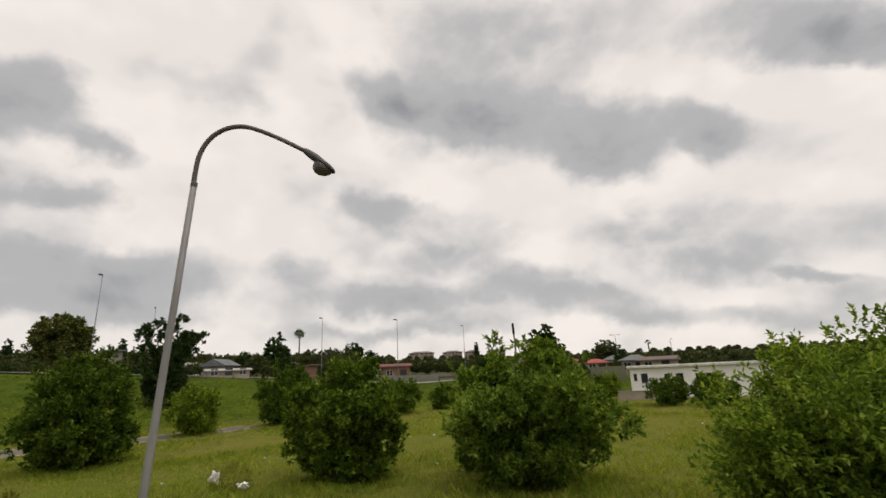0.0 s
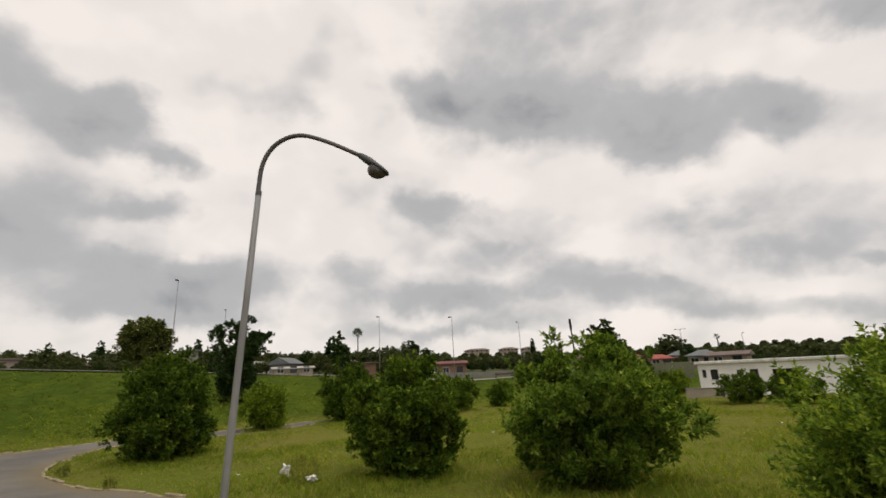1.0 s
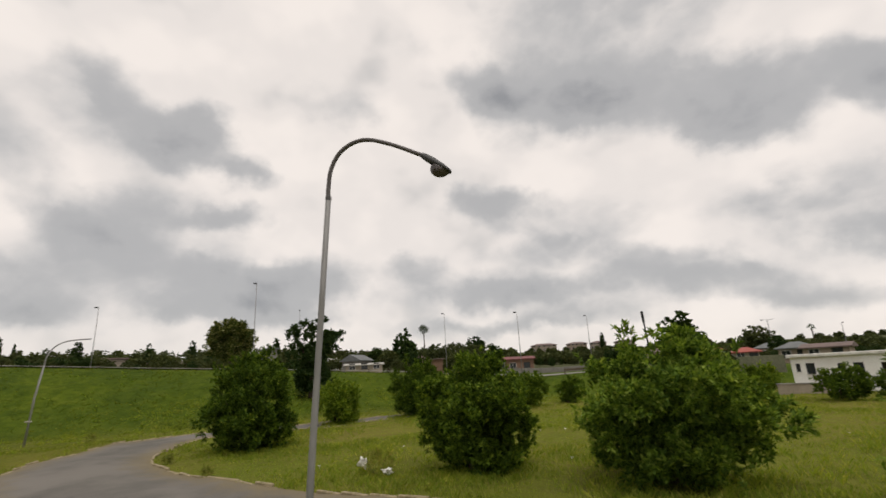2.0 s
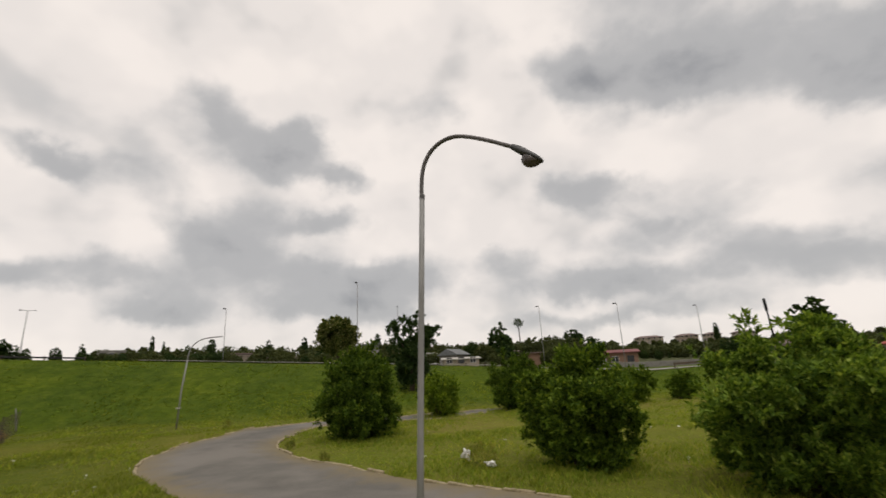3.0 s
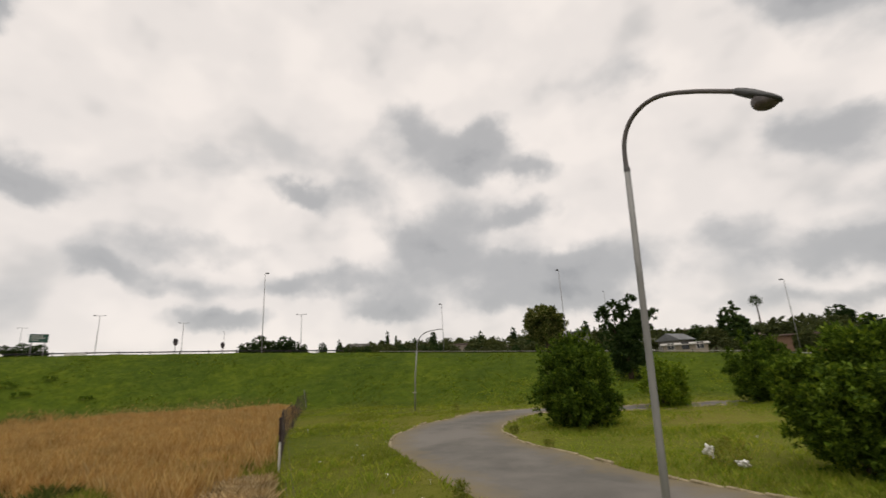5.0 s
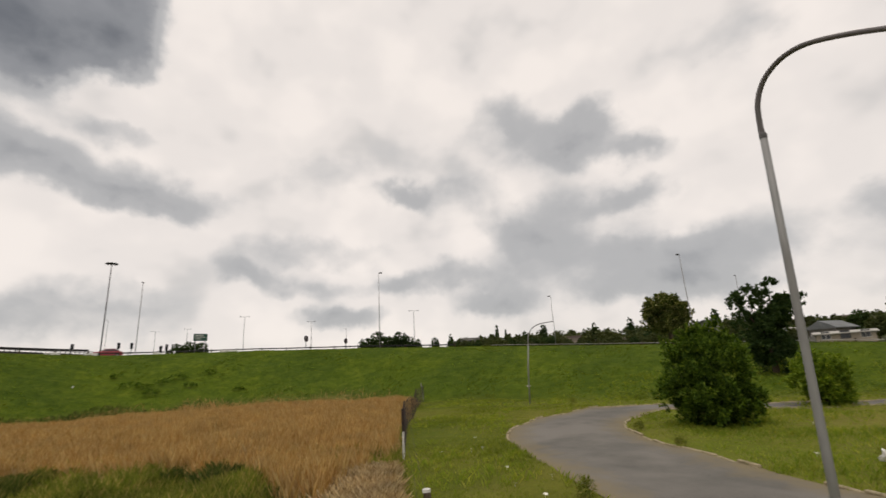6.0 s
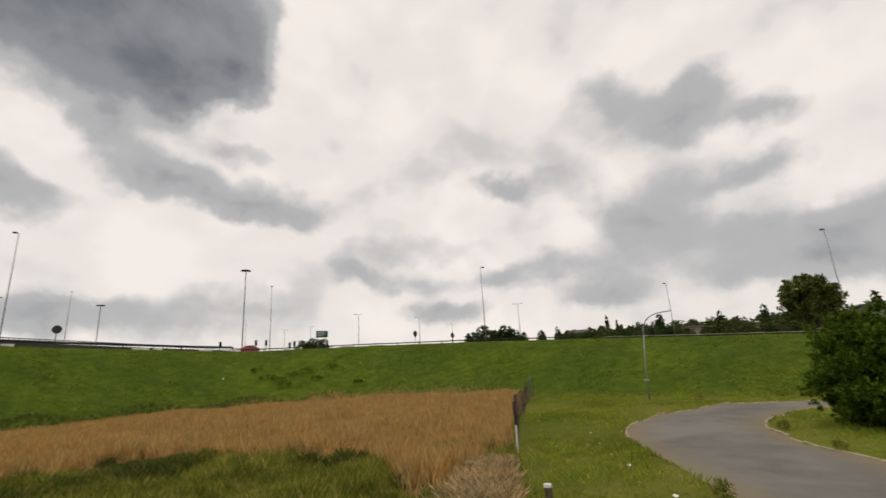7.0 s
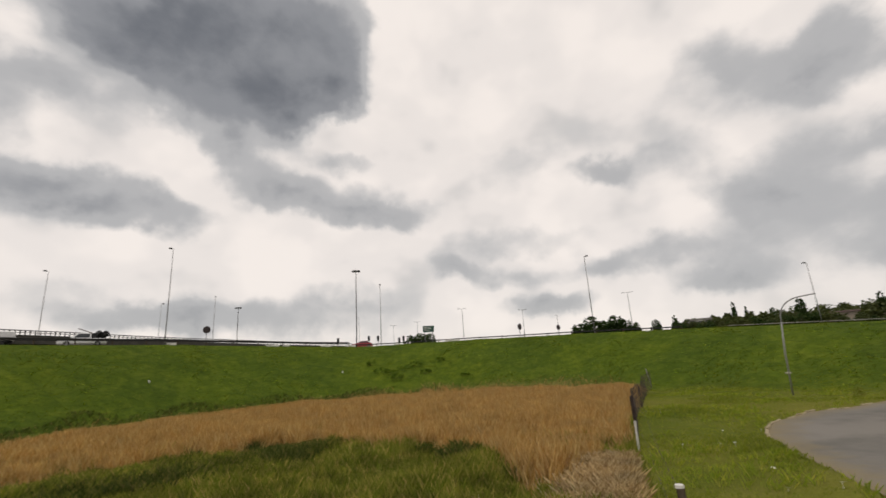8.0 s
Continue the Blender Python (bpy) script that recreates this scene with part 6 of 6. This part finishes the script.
x, y = scatter(rng, 82000, 67, 154, 12, 71, 0.8)
beyond = np.degrees(np.arctan2(-x, y)) > fence_az(np.hypot(x, y)) + 1.0
keep = rng.random(len(x)) < np.maximum(dryness(x, y), 0.05 * beyond * (np.hypot(x, y) < 24))
x, y = x[keep], y[keep]
v, t = blades(rng, x, y, land(x, y)[0], ((0.56 + 0.34 * patchy(x, y, 0.4)) * (0.3 + 0.7 * dryness(x, y)))[:, None], 0.010, 0.34, 5)
tagged(raw("dry_grass", v, t, M_GRASS_DRY), "tall rust-brown dry grass filling the fenced field", "grass", kind="stuff")

x, y = scatter(rng, 30000, 69, 155, 8, 31, 0.8)
keep = (np.degrees(np.arctan2(-x, y)) > fence_az(np.hypot(x, y)) + 0.3) & (rng.random(len(x)) > dryness(x, y) * 0.93)
x, y = x[keep], y[keep]
v, t = blades(rng, x, y, land(x, y)[0], (0.22 + 0.36 * patchy(x, y, 0.6))[:, None], 0.0065, 0.5, 5)
tagged(raw("rough_grass", v, t, M_GRASS_ROUGH), "rank green grass in front of the dry field", "grass", kind="stuff")

# longer mixed tufts standing out of the short grass
x, y = scatter(rng, 26000, -50, 76, 8, 54, 0.8)
az_, r_ = np.degrees(np.arctan2(-x, y)), np.hypot(x, y)
keep = ~inside_lane(x, y) & (az_ < fence_az(r_) - 0.3) & (patchy(x, y, 0.33) * patchy(y, x, 0.9) + rng.uniform(-0.12, 0.12, len(x)) > 0.34)
x, y = x[keep], y[keep]
v, t = blades(rng, x, y, land(x, y)[0], (0.16 + 0.14 * patchy(x, y, 1.3))[:, None], 0.007, 0.7, 6)
tagged(raw("meadow_tufts", v, t, M_GRASS), "longer straw-tipped tufts standing in the meadow", "grass", kind="stuff")

# darker tussocks scattered over the bank
x, y = scatter(rng, 9000, -12, 146, 45, 88, 1.0)
hold = patchy(x, y, 0.9) * patchy(y, x, 0.37)
keep = (land(x, y)[1] > 0.6) & (hold > 0.42) & (np.hypot(x, y) < np.interp(np.degrees(np.arctan2(-x, y)), LAND[:, 0], LAND[:, 2]) - 0.5) & (dryness(x, y) < 0.1)
x, y = x[keep], y[keep]
v, t = blades(rng, x, y, land(x, y)[0], np.full((len(x), 1), 0.16), 0.03, 1.0, 9)
tagged(raw("tussocks", v, t, M_LEAF_LIGHT), "darker green tussocks scattered over the grass bank", "grass", kind="stuff")

# darker weeds where the dry field begins
x, y = scatter(rng, 22000, 82, 154, 15, 31, 0.8)
dr = dryness(x, y)
keep = ((dr > 0.01) | (y < -6) & (np.hypot(x, y) > 19.0)) & (dr < 0.75) & (np.hypot(x, y) < 27) & (patchy(x, y, 0.45) + rng.uniform(-0.2, 0.2, len(x)) > np.where(y < -6, 0.42, 0.55))
x, y = x[keep], y[keep]
v, t = blades(rng, x, y, land(x, y)[0], (0.3 + 0.25 * patchy(x, y, 0.8))[:, None], 0.012, 0.6, 5)
tagged(raw("weeds", v, t, M_WEED), "dark green weeds along the front of the dry field", "weeds", kind="stuff")

# dull weeds along the far side of the dry field
x, y = scatter(rng, 15000, 84, 150, 44, 70, 1.0)
az_ = np.degrees(np.arctan2(-x, y))
off = np.hypot(x, y) - np.interp(az_, LAND[:, 0], LAND[:, 1])
keep = (np.abs(off - 2.2 - np.sin(az_ * 0.7)) < 1.6) & (rng.random(len(x)) < step01((az_ - 88) / 14))
x, y = x[keep], y[keep]
v, t = blades(rng, x, y, land(x, y)[0], np.full((len(x), 1), 0.36), 0.012, 0.7, 5)
tagged(raw("field_edge_weeds", v, t, M_WEED), "dull grey-green weeds along the far edge of the dry field", "weeds", kind="stuff")

# pale flattened straw along the fence
r_ = rng.uniform(10.0, 17.8, 2600)
side = np.abs(rng.normal(size=2600)) * 0.75 + 0.45
fx = np.array([tuple(fence_spot(a))[:2] for a in r_])
x, y = fx[:, 0] - 0.3 * side, fx[:, 1] - side
v, t = blades(rng, x, y, land(x, y)[0], np.full((len(x), 1), 0.4), 0.004, 0.8, 6)
tagged(raw("straw", v, t, M_GRASS_STRAW), "pale matted straw leaning along the wire fence", "grass", kind="stuff")

# fringe of longer grass and weeds along the kerbs and round the feet of the shrubs
ex, ey = [], []
for line_, s in ((EDGE_NEAR, -1), (EDGE_FAR, 1)):
    for a, b in zip(line_[4:], line_[5:]):
        dd = (b - a)
        nrm = Vector((-dd[1], dd[0])).normalized() * -s
        for k in range(40):
            q = Vector((a[0], a[1])).lerp(Vector((b[0], b[1])), rng.random()) + nrm * (-0.13 - abs(rng.normal()) * 0.38)
            ex.append(q.x), ey.append(q.y)
x, y = np.array(ex), np.array(ey)
keep = ~inside_lane(x, y)
x, y = x[keep], y[keep]
v, t = blades(rng, x, y, land(x, y)[0], np.full((len(x), 1), 0.13), 0.008, 0.8, 5)
tagged(raw("verge_grass", v, t, M_GRASS), "mixed green and straw-coloured grass fringe along the kerbs", "grass", kind="stuff")

x, y = x + rng.normal(size=len(x)) * 0.06, y + rng.normal(size=len(y)) * 0.06
some = rng.random(len(x)) < 0.14
v, t = blades(rng, x[some], y[some], land(x[some], y[some])[0], np.full((some.sum(), 1), 0.11), 0.009, 1.0, 4)
tagged(raw("verge_straw", v, t, M_GRASS_STRAW), "bleached straw lying over the kerb stones", "grass", kind="stuff")

FEET = ((12.05, 16.42, 1.9), (-9.77, 14.51, 2.4), (-38.62, 10.99, 2.4), (36.43, 27.04, 2.1), (27.42, 36.64, 1.3), (19.16, 37.65, 1.7), (5.6, 42.58, 1.7))
ex, ey = [], []
for az, d, rad in FEET:
    cx, cy = spot(az, d)
    n = int(300 * rad)
    a, q = rng.uniform(0, 2 * np.pi, n), (0.35 + np.abs(rng.normal(size=n)) * 0.45) * rad
    ex += list(cx + q * np.cos(a))
    ey += list(cy + q * np.sin(a))
x, y = np.array(ex), np.array(ey)
v, t = blades(rng, x, y, land(x, y)[0], np.full((len(x), 1), 0.22), 0.009, 0.5, 5)
tagged(raw("long_grass", v, t, M_GRASS), "longer green grass round the feet of the shrubs", "grass", kind="stuff")


def weed(m, h, label):
    ob = thing("weed", m, label, "weed", "weeds by the lane")
    g = np.random.default_rng(int(h * 100))
    p, d = crown_shoots(g, [(0, 0, h * 0.5, h * 0.3, h * 0.3, h * 0.45)], 70, 0.0, 0.5)
    v, t = leaf_cloud(g, p, d, 5, 0.12, 0.03, 0.2)
    raw("foliage", v, t, M_GRASS_ROUGH, ob)


for wx, wy, h in ((-10.47, 8.27, 0.32), (-30.07, 24.41, 0.5), (-13.53, 15.62, 0.22), (-17.47, 17.74, 0.25)):
    weed(pose(wx, wy, gz(wx, wy)), h, "scruffy green weed beside the kerb")

# dark clumps of weeds on the bank
for az, d, s in ((98.58, 73.2, 0.8), (97.44, 72.2, 0.6), (95.73, 73.2, 1.0), (94.4, 74.3, 0.8), (96.68, 70.1, 0.7), (99.72, 76.3, 0.5), (93.17, 71.2, 0.6), (91.37, 75.3, 0.4), (88.52, 69.1, 0.35)):
    shrub("weed_clump", stand(az, d), [(0, 0, 0.22 * s, 1.3 * s, 0.8 * s, 0.3 * s)], 60, 7, 0.22, 0.09, 0.3, int(az * 10), M_LEAF,
          "dark green weed clump on the grass bank", "weed", "weed clumps", stems=2, stem_r=0.02)


# white flowers dotted over the meadow
def flower_mesh():
    bm = bmesh.new()
    tube(bm, [(0, 0, -0.02), (0.005, 0, 0.11)], [0.005, 0.003], 4)
    for k in range(5):
        a = 2 * math.pi * k / 5
        c = Vector((math.cos(a), math.sin(a), 0))
        s = Vector((-math.sin(a), math.cos(a), 0)) * 0.028
        o = Vector((0.005, 0, 0.11))
        q = [bm.verts.new(p) for p in (o, o + c * 0.045 - s + Vector((0, 0, 0.012)), o + c * 0.075 + Vector((0, 0, 0.02)), o + c * 0.045 + s + Vector((0, 0, 0.012)))]
        bm.faces.new(q)
    me = bpy.data.meshes.new("flower")
    bm.to_mesh(me)
    bm.free()
    me.materials.append(M_PETAL)
    return me


fm = flower_mesh()
fr = random.Random(9)
for k in range(50):
    az, d = fr.choice(((fr.uniform(-6, 34), fr.uniform(17, 34)), (fr.uniform(-35, -5), fr.uniform(18, 36)), (fr.uniform(50, 68), fr.uniform(12, 34))))
    px, py = spot(az, d)
    if inside_lane(np.array([px]), np.array([py]))[0]:
        continue
    ob = tagged(new("flower", fm), "small white meadow flower in the grass", "flower", "meadow flowers")
    ob.matrix_world = pose(px, py, gz(px, py), fr.uniform(-15, 15), fr.uniform(-15, 15), fr.uniform(0, 360)) @ Matrix.Diagonal((0.95, 0.95, fr.uniform(0.8, 1.3), 1))


# crumpled plastic bags caught on a weed beside the lane
def plastic_bag(m, size, seed):
    bm = bmesh.new()
    bmesh.ops.create_icosphere(bm, subdivisions=3, radius=size)
    for v in bm.verts:
        u = v.co / size
        n1 = noise.noise(u * 1.3 + Vector((seed, 0, 0)))
        n2 = abs(noise.noise(u * 3.5 + Vector((0, seed, 0))))
        n3 = abs(noise.noise(u * 8.0 + Vector((seed, seed, 0))))
        v.co *= 0.55 + 0.75 * n1 + 0.7 * n2 + 0.25 * n3
        v.co.y *= 0.6
    ob = part("plastic_bag", bm, M_PLASTIC, None)
    ob.matrix_world = m
    return tagged(ob, "crumpled white plastic bag caught on a weed", "plastic bag", "litter by the lane")


wx, wy = -6.96, 16.05
shrub("weed_bush", pose(wx, wy, gz(wx, wy)), [(0, 0, 0.3, 0.55, 0.4, 0.32)], 260, 8, 0.09, 0.02, 0.18, 55, M_GRASS_ROUGH, "grey scrubby weed holding torn plastic bags", "weed", stems=5, stem_r=0.012)
plastic_bag(pose(-7.32, 15.74, gz(-7.32, 15.74) + 0.42, 20, 30, 10), 0.2, 3)
plastic_bag(pose(-6.34, 15.52, gz(-6.34, 15.52) + 0.2, 70, 10, 40), 0.17, 8)
plastic_bag(pose(*spot(103.04, 73.2), gz(*spot(103.04, 73.2)) + 0.06), 0.17, 5)
plastic_bag(pose(*spot(94.97, 86.6), gz(*spot(94.97, 86.6)) + 0.1), 0.3, 6)
plastic_bag(pose(*spot(122.68, 62.9), gz(*spot(122.68, 62.9)) + 0.06), 0.16, 7)
